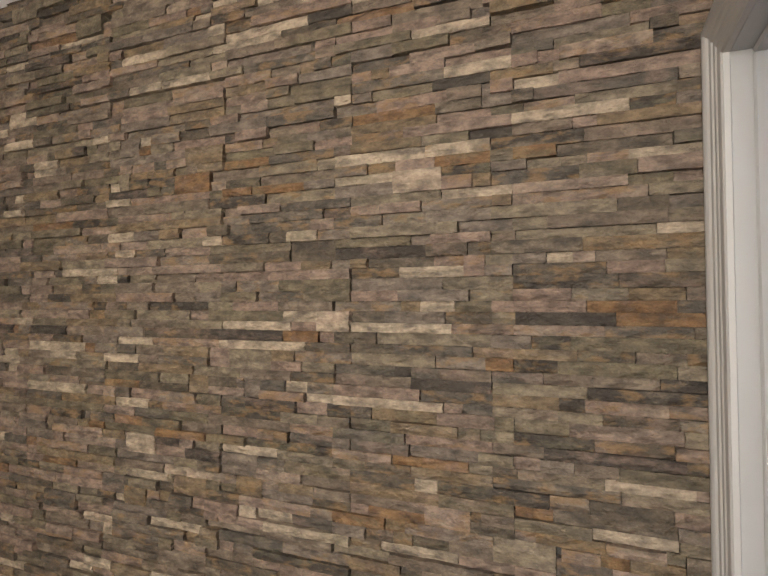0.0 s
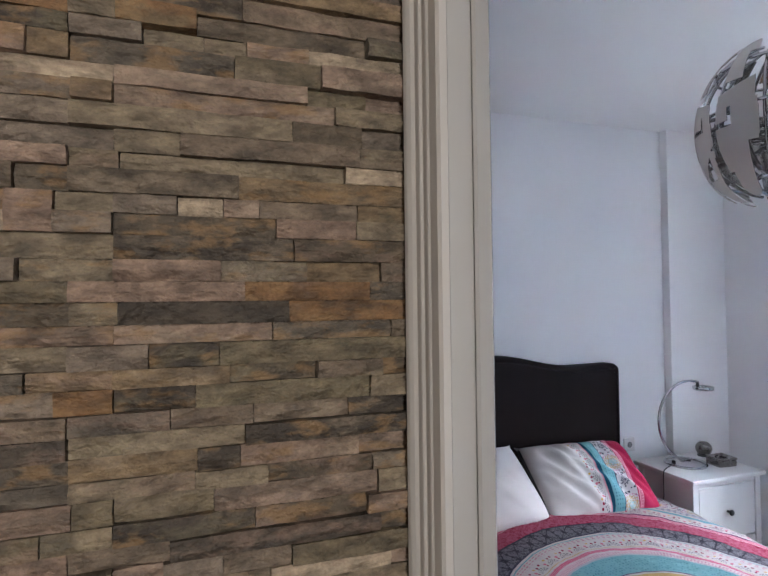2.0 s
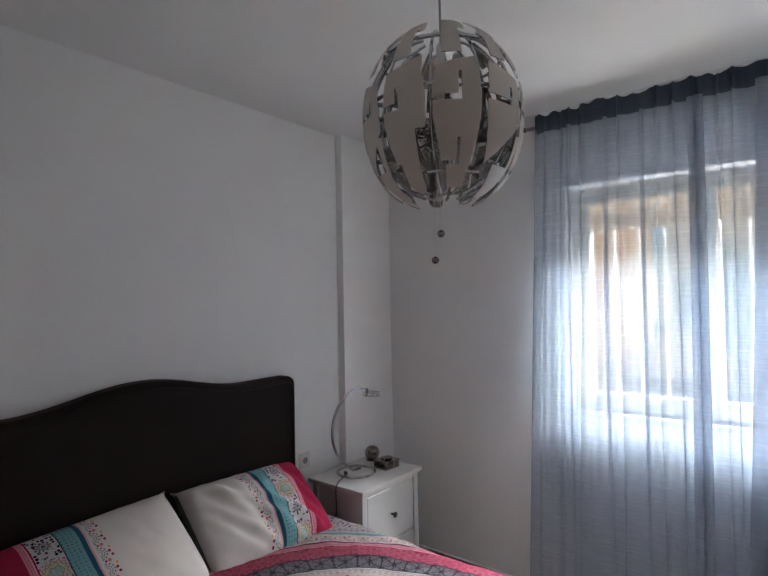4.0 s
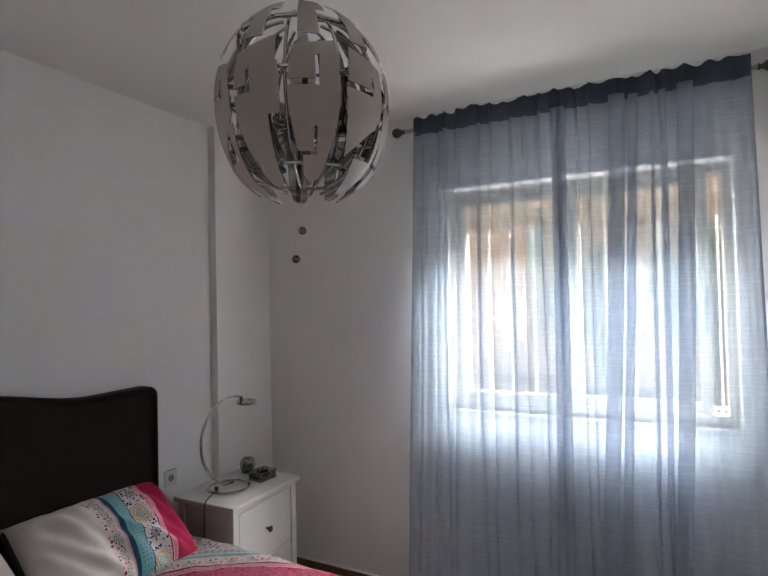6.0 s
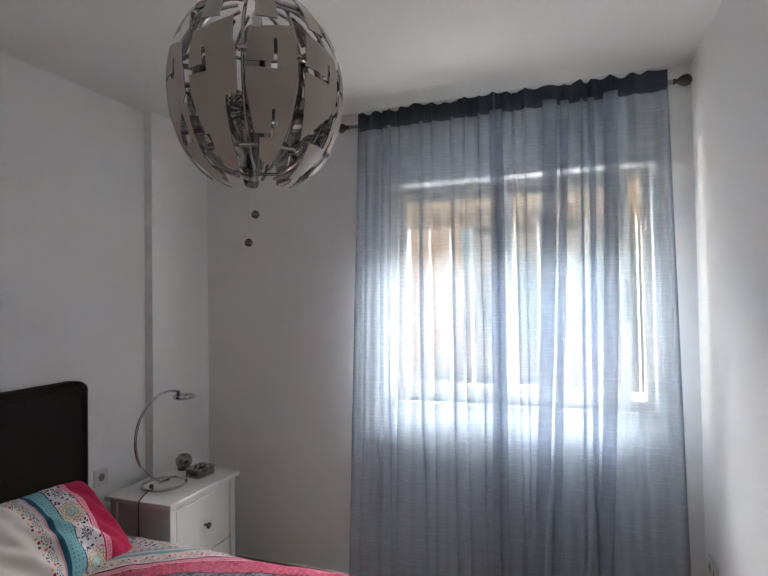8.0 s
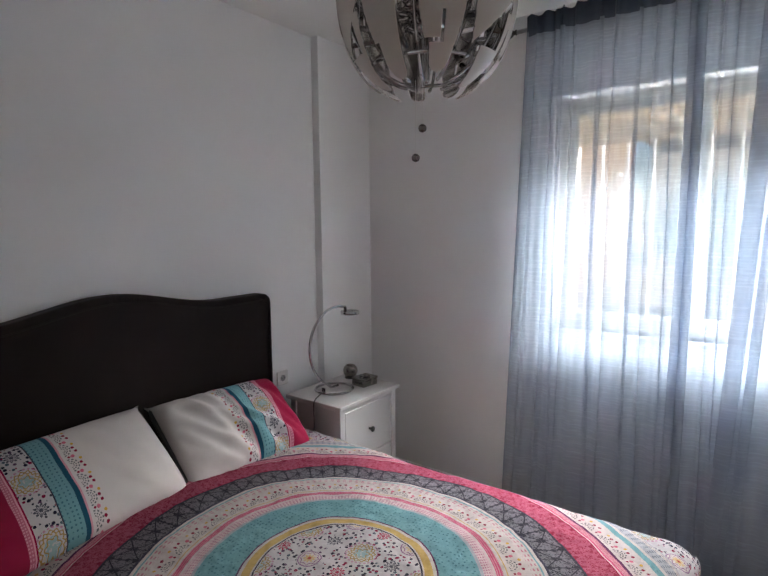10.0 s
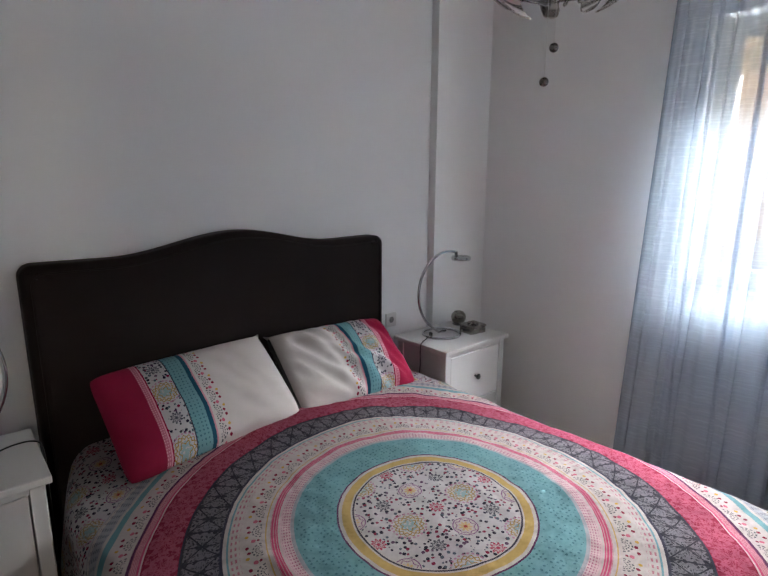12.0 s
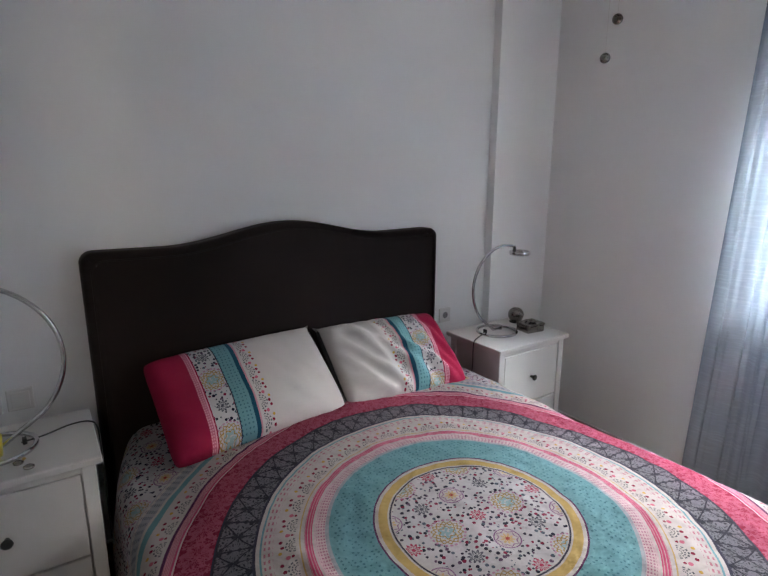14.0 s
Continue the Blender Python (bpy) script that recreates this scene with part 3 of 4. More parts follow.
def floral(m, u, v):
    """A lattice of rosettes, medallions and small flowers with dots between them, on a pale ground."""
    s = 0.108
    uv = m.join(u, v)
    col = m.mix(m.noise(uv, 30, 3), (0.42, 0.42, 0.43), (0.52, 0.48, 0.49))
    gu, gv = u / s, v / s
    ru, rv = gu.op("ROUND"), gv.op("ROUND")
    lu, lv = (gu - ru) * s, (gv - rv) * s
    d = (lu * lu + lv * lv).op("SQRT")
    a = lv.op("ARCTAN2", lu)
    oddu, oddv = (ru * 0.5).fract().gt(0.25), (rv * 0.5).fract().gt(0.25)
    evenu, evenv = oddu * -1.0 + 1.0, oddv * -1.0 + 1.0
    rosette, flower, dark, medal = oddu * evenv, evenu * evenv, oddu * oddv, evenu * oddv
    blot = m.noise(uv, 120, 2)
    # small dots everywhere, thinned under the rosettes
    small = m.node("ShaderNodeTexVoronoi", Vector=uv, Scale=74)
    small.inputs["Randomness"].default_value = 0.8
    s1, s2, _ = m.split(m.out(small, "Color"))
    room = (rosette * d.lt(0.046)).either(medal * d.lt(0.038)).either((flower + dark) * d.lt(0.022))
    dots = m.out(small, "Distance").lt(0.40) * s1.gt(0.02) * (room * -1.0 + 1.0)
    col = m.mix(dots, col, m.ramp(s2, [(0, (0.012, 0.012, 0.03)), (0.42, (0.07, 0.10, 0.13)), (0.60, (0.22, 0.008, 0.045)), (0.86, (0.10, 0.05, 0.10))], "CONSTANT"))
    # rosettes: teal heart, gold loops, pinkish beads
    wob, wob2 = (a * 6).cos(), (a * 14).cos()
    col = m.mix(rosette * d.lt(0.024) * (blot.gt(0.44)) * 0.8, col, (0.20, 0.36, 0.37))
    gold = (d - (wob2 * 0.0030 + 0.032)).abs().lt(0.0023).either((d - (wob2 * -0.0030 + 0.038)).abs().lt(0.0019)).either((d - (wob * 0.004 + 0.020)).abs().lt(0.0019))
    col = m.mix(rosette * gold * 0.95, col, (0.33, 0.20, 0.05))
    col = m.mix(rosette * (d - 0.047).abs().lt(0.0028) * (a * 24).sin().gt(-0.2) * 0.8, col, (0.42, 0.16, 0.26))
    col = m.mix(rosette * (d - 0.028).abs().lt(0.003) * blot.gt(0.55) * 0.7, col, (0.55, 0.42, 0.16))
    # medallions: purple outline with scallops, gold star, red heart
    col = m.mix(medal * d.lt(0.031) * 0.35, col, (0.55, 0.42, 0.38))
    arcs = (d - 0.034).abs().lt(0.0016).either((d - ((a * 4).cos().abs() * -0.007 + 0.030)).abs().lt(0.0014))
    col = m.mix(medal * arcs * 0.9, col, (0.20, 0.06, 0.18))
    star = d.lt((a * 4.5).cos().abs() * 0.010 + 0.009)
    col = m.mix(medal * star * 0.8, col, (0.55, 0.36, 0.12))
    col = m.mix(medal * d.lt((a * 4).cos().abs() * 0.004 + 0.003), col, (0.38, 0.05, 0.04))
    # small flowers, crimson and dark
    pet = (a * 5).cos().abs()
    petals = (d - (pet * 0.011 + 0.008)).abs().lt(0.0034).either(d.lt(0.0055)).either(pet.gt(0.96) * d.lt(0.014))
    col = m.mix(flower * petals * 0.95, col, (0.36, 0.01, 0.06))
    col = m.mix(dark * petals * 0.9, col, (0.03, 0.035, 0.06))
    return col


def scallops(m, along, across, pitch, base_col):
    """Dashed arches and berries on a strip. along and across in metres; across runs 0..0.075."""
    su = (along / pitch).fract() - 0.5
    sx, sy = su * pitch, across - 0.010
    d = (sx * sx + sy * sy).op("SQRT")
    a = sy.op("ARCTAN2", sx)
    dash = (a * 13).sin().gt(-0.2)
    arches = ((d - 0.024).abs().lt(0.0022).either((d - 0.016).abs().lt(0.0020)).either((d - 0.009).abs().lt(0.0018))) * dash * across.gt(0.008)
    col = m.mix(arches * 0.9, base_col, (0.05, 0.065, 0.08))

    def berry(off, y, r, c, col):
        bu = ((along / pitch + off).fract() - 0.5) * pitch
        by = across - y
        return m.mix((bu * bu + by * by).op("SQRT").lt(r), col, c)
    col = berry(0.0, 0.043, 0.0052, (0.22, 0.006, 0.035), col)
    col = berry(0.25, 0.047, 0.0050, (0.22, 0.006, 0.035), col)
    col = berry(0.75, 0.048, 0.0050, (0.50, 0.30, 0.05), col)
    col = berry(0.5, 0.030, 0.0062, (0.50, 0.12, 0.18), col)
    col = berry(0.5, 0.018, 0.0040, (0.22, 0.006, 0.035), col)
    return col


def duvet_material():
    m = Mat("medallion printed cotton", (0.6, 0.6, 0.6), 0.95)
    m.p.inputs["Specular IOR Level"].default_value = 0.04
    uvn = m.t.nodes.new("ShaderNodeUVMap")
    u, v, _ = m.split(m.out(uvn))
    u, v = (u - 0.5) * 4.0, (v - 0.5) * 4.0
    r = (u * u + v * v).op("SQRT")
    th = v.op("ARCTAN2", u)
    rings = [(0, CREAM), (0.232, INK), (0.235, CREAM), (0.242, GOLD), (0.264, CREAM), (0.274, PURPLE), (0.282, TEAL), (0.397, DTEAL), (0.400, GREY), (0.406, ROSE),
             (0.436, CREAM), (0.441, PINK), (0.463, CREAM), (0.470, GOLD), (0.475, CREAM), (0.568, TEAL), (0.574, CREAM), (0.585, INK), (0.592, LACE), (0.687, INK), (0.693, CRIMSON),
             (0.784, ROSE), (0.789, PINK), (0.795, LPINK), (0.815, PURPLE), (0.822, CREAM), (0.892, TEAL), (0.912, CREAM), (0.922, GREY), (0.948, CREAM), (0.960, GREY), (0.964, CREAM)]
    col = m.ramp(r / 1.25, [(a / 1.25, c) for a, c in rings], "CONSTANT")
    flo = floral(m, u, v)
    inside = r.lt(0.232).either(r.gt(0.966))
    col = m.mix(inside, col, flo)
    # teal ground with sparse darker dots
    uv = m.join(u, v)
    vo = m.node("ShaderNodeTexVoronoi", Vector=uv, Scale=75)
    vo.inputs["Randomness"].default_value = 0.35
    col = m.mix(m.out(vo, "Distance").lt(0.26) * r.within(0.284, 0.396) * 0.75, col, (0.03, 0.13, 0.17))
    # dotted rings
    fine = (th * 230).sin().gt(0.1) * (r * 900).sin().gt(-0.1)
    col = m.mix(fine * r.within(0.408, 0.434) * 0.8, col, (0.33, 0.07, 0.15))
    col = m.mix((th * 150).sin().gt(0.0) * (r * 560).sin().gt(0.2) * r.within(0.543, 0.566) * 0.8, col, (0.42, 0.10, 0.16))
    col = m.mix(fine * r.within(0.924, 0.958) * 0.8, col, (0.12, 0.13, 0.17))
    # stripes in the pink borders
    col = m.mix((r * 1500).sin().gt(0.3) * r.within(0.795, 0.815) * 0.6, col, CRIMSON)
    col = m.mix((r * 900).sin().gt(0.5) * r.within(0.441, 0.463) * 0.6, col, CREAM)
    # scallops
    s = scallops(m, th * 0.51, r - 0.477, 0.0802, CREAM)
    col = m.mix(r.within(0.477, 0.540), col, s)
    s = scallops(m, th * 0.85, r - 0.824, 0.0809, CREAM)
    col = m.mix(r.within(0.824, 0.890), col, s)
    # charcoal squares with pale lace and dark spokes; crimson with pink lace
    cells = th * (42 / (2 * math.pi))
    cu, cv = cells.fract() - 0.5, (r - 0.592) / 0.095 - 0.5
    web = m.node("ShaderNodeTexVoronoi", Vector=uv, Scale=105)
    web.feature = "DISTANCE_TO_EDGE"
    threads = m.out(web, "Distance").lt(0.16)
    fl = tile_flower(m, cells, (r - 0.592) / 0.095, 4, 0.035)
    fl2 = tile_flower(m, cells * 2.0, (r - 0.592) / 0.0475, 3, 0.07)
    lace = r.within(0.592, 0.687)
    col = m.mix((fl.either(fl2 * threads)).either(threads * 0.15) * lace * 0.42, col, (0.32, 0.31, 0.34))
    spokes = cu.abs().gt(0.475).either((cu.abs() - cv.abs()).abs().lt(0.030)).either(cu.abs().lt(0.018))
    col = m.mix(spokes * lace, col, (0.022, 0.022, 0.035))
    cells = th * (48 / (2 * math.pi))
    band = r.within(0.693, 0.784)
    c1 = tile_flower(m, cells, (r - 0.693) / 0.091, 5, 0.025)
    c2 = tile_flower(m, cells * 2.0 + 0.5, (r - 0.693) / 0.0455, 3, 0.07)
    col = m.mix((c1.either(c2 * threads)).either(threads * 0.12) * band * 0.34, col, (0.62, 0.22, 0.32))
    wear = m.noise(uv, 5, 4)
    col = m.mix(wear * 0.06, col, (0.55, 0.53, 0.52))
    col = m.mix(1.0, col, (0.60, 0.585, 0.595), "MULTIPLY")
    m.set("Base Color", col)
    h = m.noise(m.stretch(uv, (500, 500, 1)), 1, 1) * 0.2 + m.noise(uv, 26, 4) * 0.7 + m.noise(m.stretch(uv, (9, 15, 1)), 1, 4, 0.6)
    m.bump(h, 0.9, 0.011)
    return m.m


DUVET = duvet_material()


def hang(s, half, drop0):
    """The place across of cloth at the distance s from the middle: (distance, fall)."""
    rr = 0.075
    flat = half - rr
    if s < flat:
        return s, 0.0
    arc = rr * math.pi / 2
    if s < flat + arc:
        a = (s - flat) / rr
        return flat + rr * math.sin(a), rr * (1 - math.cos(a))
    return half + 0.02 * math.sin((s - flat - arc) * 3), rr + (s - flat - arc)


duvet = base("duvet", BX, 5.5, 0.6, "cotton duvet printed with teal, crimson and grey rings", "duvet")
di = duvet.matrix_basis.inverted()
MX, MY = 3.192, 5.503          # the medallion's middle
bm = bmesh.new()
uvl = bm.loops.layers.uv.new("fabric")
NU, NV = 190, 200
verts, uvs = [], []
for j in range(NV + 1):
    y_s = 6.635 - (6.635 - 4.42) * j / NV
    for i in range(NU + 1):
        s = -1.17 + 2.34 * i / NU
        side = math.copysign(1, s)
        dx, fall = hang(abs(s), BHW - 0.08 * max(0.0, (y_s - 6.15) / 0.49) ** 2, 0)
        fy, ffall = hang(5.7 - y_s, 5.7 - 4.70, 0) if y_s < 5.7 else (5.7 - y_s, 0)
        x, y = BX + side * dx, 5.7 - fy
        top = 0.668 - (0.022 if s > 0 else 0.062) * (min(1, abs(s) / 0.72)) ** 2.5
        p = Vector((s * 2.2, y_s * 2.2, 0.3))
        puff = 0.014 * noise.noise(p) + 0.007 * noise.noise(p * 3.1) + 0.0035 * (1 - abs(noise.noise(p * 6.3)) * 2)
        crease = 0.016 * math.exp(-((s + 0.36 - 0.10 * math.sin(y_s * 3)) / 0.018) ** 2) * math.exp(-((y_s - 5.40) / 0.25) ** 2)
        z = top + puff + crease - fall - ffall
        if fall > 0.05:
            x += side * 0.022 * math.sin(y_s * 11 + 0.8 * math.sin(y_s * 4)) * min(1, (fall - 0.05) * 5)
        if ffall > 0.05:
            y -= 0.02 * math.sin(s * 13) * min(1, (ffall - 0.05) * 5)
        if fall > 0.02 and ffall > 0.02:
            z = top + puff - max(fall, ffall) - 0.3 * min(fall, ffall)
        z = max(z, 0.20)
        verts.append(bm.verts.new((x, y, z)))
        uvs.append(((BX + s - MX) / 4.0 + 0.5, (y_s - MY) / 4.0 + 0.5))
W = NU + 1
for j in range(NV):
    for i in range(NU):
        ids = (j * W + i, j * W + i + 1, (j + 1) * W + i + 1, (j + 1) * W + i)
        f = bm.faces.new([verts[k] for k in ids])
        for loop, k in zip(f.loops, ids):
            loop[uvl].uv = uvs[k]
part("cover", bm, DUVET, duvet, smooth=True, at=di)


def pillow_material():
    m = Mat("pillow print", (0.6, 0.6, 0.6), 0.85)
    m.p.inputs["Specular IOR Level"].default_value = 0.15
    u, v, _ = m.split(m.out(m.t.nodes.new("ShaderNodeUVMap")))
    w = m.noise(m.join(u, v), 6, 2)
    uu = u + (w - 0.5) * 0.008
    rings = [(0, (0.30, 0.012, 0.05)), (0.118, (0.66, 0.30, 0.36)), (0.138, (0.28, 0.0, 0.04)), (0.145, CREAM), (0.222, INK), (0.224, TEAL),
             (0.280, (0.008, 0.07, 0.12)), (0.296, LPINK), (0.302, CREAM), (0.311, (0.53, 0.50, 0.485))]
    col = m.ramp(uu, rings, "CONSTANT")
    col = m.mix(uu.within(0.145, 0.222), col, floral(m, u - 0.076, v - 0.02))
    stripes = (v * 700).sin().gt(0).either((uu * 900).sin().gt(0.4))
    col = m.mix(stripes * uu.within(0.120, 0.136) * 0.6, col, (0.34, 0.02, 0.08))
    vo = m.node("ShaderNodeTexVoronoi", Vector=m.join(u, v), Scale=75)
    vo.inputs["Randomness"].default_value = 0.2
    col = m.mix(m.out(vo, "Distance").lt(0.24) * uu.within(0.226, 0.279) * 0.8, col, (0.02, 0.11, 0.16))
    col = m.mix(uu.within(0.303, 0.368), col, scallops(m, v, uu - 0.303, 0.066, (0.52, 0.49, 0.475)))
    m.set("Base Color", col)
    m.bump(m.noise(m.join(u, v), 400, 1) * 0.3 + m.noise(m.join(u, v), 14, 4) * 0.6 + m.noise(m.stretch(m.join(u, v), (5, 11, 1)), 1, 4, 0.6), 0.6, 0.010)
    return m.m


PILLOW = pillow_material()


def pillow(x, y, z, w, h, tilt, yaw, roll, mirror, seed, label, wrinkle):
    b = base("pillow", x, y, z, label, "pillow", "pillows on the bed")
    b.matrix_basis = pose(x, y, z) @ pose(0, 0, 0, 0, 0, yaw) @ pose(0, 0, 0, -tilt, 0, 0) @ pose(0, 0, 0, 0, roll, 0)
    bm = bmesh.new()
    uvl = bm.loops.layers.uv.new("fabric")
    N, M = 60, 44
    sides = []
    for face in (-1, 1):
        g = []
        for j in range(M + 1):
            row = []
            for i in range(N + 1):
                a, c = i / N * 2 - 1, j / M * 2 - 1
                # corners drawn out, edges drawn in
                ear = 1 - 0.035 * (a * a * c * c) ** 5 + (0.09 if c > 0 and (a > 0) != mirror else 0.0) * (a * a * c * c) ** 6
                px = a * w / 2 * (1 - 0.010 * (1 - c * c)) * ear
                pz = c * h / 2 * (1 - 0.035 * (1 - a * a)) * ear
                ea, ec = max(0.0, 1 - abs(a) ** 2.6), max(0.0, 1 - abs(c) ** 2.6)
                t = 0.108 * (ea * ec) ** 0.42
                q = Vector((a * 2.2 + seed, c * 2.0, face * 2.0))
                t += (0.010 * noise.noise(q) + wrinkle * 0.020 * noise.noise(Vector((a * 5 + c * 2 + seed, c * 2.0, 1.0)))) * min(1, 3 * ea) * min(1, 3 * ec)
                row.append((Vector((px, face * t, pz + h / 2)), (i / N * w if not mirror else (1 - i / N) * w, j / M * h)))
            g.append(row)
        sides.append(g)
    for g, face in zip(sides, (-1, 1)):
        vs = [[bm.verts.new(p) for p, _ in row] for row in g]
        for j in range(M):
            for i in range(N):
                q = ((j, i), (j, i + 1), (j + 1, i + 1), (j + 1, i))
                f = bm.faces.new([vs[r][c] for r, c in q])
                for loop, (r, c) in zip(f.loops, q):
                    loop[uvl].uv = g[r][c][1]
    bmesh.ops.remove_doubles(bm, verts=bm.verts, dist=0.0004)
    ob = part("case", bm, PILLOW, b, smooth=True)
    # a dark strip along one side of the case
    e = []
    side = 1 if not mirror else -1
    for j in range(M + 1):
        c = j / M * 2 - 1
        k = 1 - 0.035 * (c * c) ** 5
        e.append((side * (w / 2 * (1 - 0.010 * (1 - c * c)) * k + 0.001), 0.0, c * h / 2 * k + h / 2))
    part("edge_strip", tube(e, 0.011, 8), BLACK, b, "dark strip along one edge")


pillow(2.908, 6.265, 0.640, 0.67, 0.42, 51, 2, -2, False, 1.0, "plump pillow banded crimson, teal and white, leaning on the headboard", 0.3)
pillow(3.545, 6.262, 0.632, 0.60, 0.42, 52, -3, 1, True, 5.0, "creased pillow banded crimson, teal and white, leaning on the headboard", 1.5)

# ---- nightstands ----
def nightstand(x, label):
    """0.50 wide, 0.385 deep; x: its left side."""
    w, d, h = 0.503, 0.385, 0.713
    b = base("nightstand", x + w / 2, 6.22 + d / 2, FLOOR, label, "nightstand", "nightstands beside the bed")
    hw, hd = w / 2, d / 2
    part("top", boxes((-hw, -hd, h - 0.022, hw, hd, h), bevel=0.003), WHITE_WOOD, b)
    k = 0.018
    for sx in (-1, 1):
        for sy in (-1, 1):
            x0, y0 = sx * (hw - k), sy * (hd - k)
            part("leg", boxes((min(x0, x0 - sx * 0.038), min(y0, y0 - sy * 0.038), 0, max(x0, x0 - sx * 0.038), max(y0, y0 - sy * 0.038), h - 0.022), bevel=0.002), WHITE_WOOD, b)
        xs = sx * (hw - k - 0.008)
        part("side_panel", boxes((min(xs, xs - sx * 0.014), -hd + k + 0.036, 0.10, max(xs, xs - sx * 0.014), hd - k - 0.036, h - 0.022)), WHITE_WOOD, b)
    part("back_panel", boxes((-hw + k + 0.036, hd - k - 0.02, 0.10, hw - k - 0.036, hd - k - 0.008, h - 0.022)), WHITE_WOOD, b)
    part("rail", boxes((-hw + k + 0.038, -hd + k + 0.004, h - 0.048, hw - k - 0.038, -hd + k + 0.02, h - 0.022), bevel=0.001), WHITE_WOOD, b)
    part("rail", boxes((-hw + k + 0.038, -hd + k + 0.004, 0.09, hw - k - 0.038, -hd + k + 0.02, 0.115), bevel=0.001), WHITE_WOOD, b)
    for z0, z1 in ((0.395, h - 0.051), (0.118, 0.388)):
        dr = part("drawer", boxes((-hw + k + 0.042, -hd + k + 0.003, z0, hw - k - 0.042, -hd + k + 0.021, z1), bevel=0.002), WHITE_WOOD, b)
        zc = (z0 + z1) / 2
        part("knob", lathe([(0.007, 0), (0.006, 0.012), (0.009, 0.016), (0.0145, 0.020), (0.0155, 0.025), (0.011, 0.029), (0.004, 0.030)], 20, m=pose(0, -hd + k + 0.003, zc, 90)), BLACK, dr, "black round knob", True)
    return b


nightstand(4.017, "white wooden nightstand with two drawers, beside the room corner")
nightstand(1.872, "white wooden nightstand with two drawers, beside the doorway side")
TOP = FLOOR + 0.713


# ---- bedside lamps ----
def arc3(cx, cz, r, a0, a1, n, y=0.0, rz=None):
    return [(cx + r * math.cos(radians(a0 + (a1 - a0) * i / n)), y, cz + (rz or r) * math.sin(radians(a0 + (a1 - a0) * i / n))) for i in range(n + 1)]


def bedside_lamp(x, y, turn, flip, label, size=1.0, reach=1.0):
    """A loop of chrome tube: a base ring, from which an arc rises and bends over to a ring head."""
    b = base("table_lamp", x, y, TOP, label, "table lamp", "chrome bedside lamps", turn)
    f = flip
    part("base_ring", tube(circle(0, 0, 0.0075, 0.100), 0.0075, 10, closed=True), CHROME, b, smooth=True)
    pts = [(f * 0.04, 0.02, 0.012), (f * -0.02, 0.0, 0.018)]
    for i in range(27):
        a = radians(232 - i / 26 * 158)
        pts.append((f * (0.035 + 0.185 * math.cos(a)) * size * reach, 0.0, (0.235 + 0.218 * math.sin(a)) * size))
    pts[2:3] = []
    part("arm", tube(pts, 0.0072, 10), CHROME, b, smooth=True)
    hx, lift = f * 0.116 * size * reach, 0.445 * (size - 1)
    part("head", lathe([(0.040, 0.404), (0.050, 0.402), (0.0525, 0.408), (0.0525, 0.416), (0.050, 0.421), (0.042, 0.421), (0.040, 0.416), (0.040, 0.404)], 40, m=pose(hx, 0, lift)), CHROME, b, "chrome ring head", smooth=True)
    part("diffuser", lathe([(0.041, 0.4015), (0.049, 0.4005), (0.049, 0.402), (0.041, 0.403)], 36, m=pose(hx, 0, lift)), PLASTIC, b, "white diffuser ring")
    part("joint", boxes((f * 0.083 * size * reach - 0.006, -0.008, 0.404 + lift, f * 0.083 * size * reach + 0.006, 0.008, 0.446 + lift), bevel=0.003), BLACK, b, "black joint")
    part("cable_entry", boxes((f * -0.07 - 0.006, -0.012, 0.004, f * -0.07 + 0.006, 0.008, 0.024), bevel=0.002), BLACK, b)
    return b


bedside_lamp(4.222, 6.445, -12, 1, "chrome loop bedside lamp on the nightstand by the corner")
bedside_lamp(2.118, 6.42, 4, -1, "chrome loop bedside lamp on the nightstand by the doorway", 1.13, 1.18)


def cable(points, label):
    ob = part("lamp_cable", tube(points, 0.0028, 6), BLACK, smooth=True)
    return tagged(ob, label, "cable", "lamp cables")


def glide(pts, n=8):
    out = []
    p = [Vector(q) for q in pts]
    for i in range(len(p) - 1):
        a, b, c, d = p[max(0, i - 1)], p[i], p[i + 1], p[min(len(p) - 1, i + 2)]
        for k in range(n):
            t = k / n
            out.append(0.5 * ((2 * b) + (c - a) * t + (2 * a - 5 * b + 4 * c - d) * t * t + (3 * b - a - 3 * c + d) * t ** 3))
    return out + [p[-1]]


cable(glide([(4.155, 6.455, TOP + 0.012), (4.10, 6.43, TOP + 0.01), (4.03, 6.40, TOP + 0.006), (4.008, 6.39, TOP - 0.02), (4.006, 6.39, 0.62), (4.004, 6.42, 0.50), (4.0, 6.45, 0.3)]), "thin black cable hanging down the nightstand's side")
cable(glide([(2.18, 6.42, TOP + 0.012), (2.24, 6.45, TOP + 0.006), (2.31, 6.49, TOP + 0.004), (2.365, 6.48, TOP + 0.005), (2.386, 6.46, TOP - 0.02), (2.388, 6.46, 0.6), (2.388, 6.50, 0.3)]), "thin black cable lying over the nightstand's top")

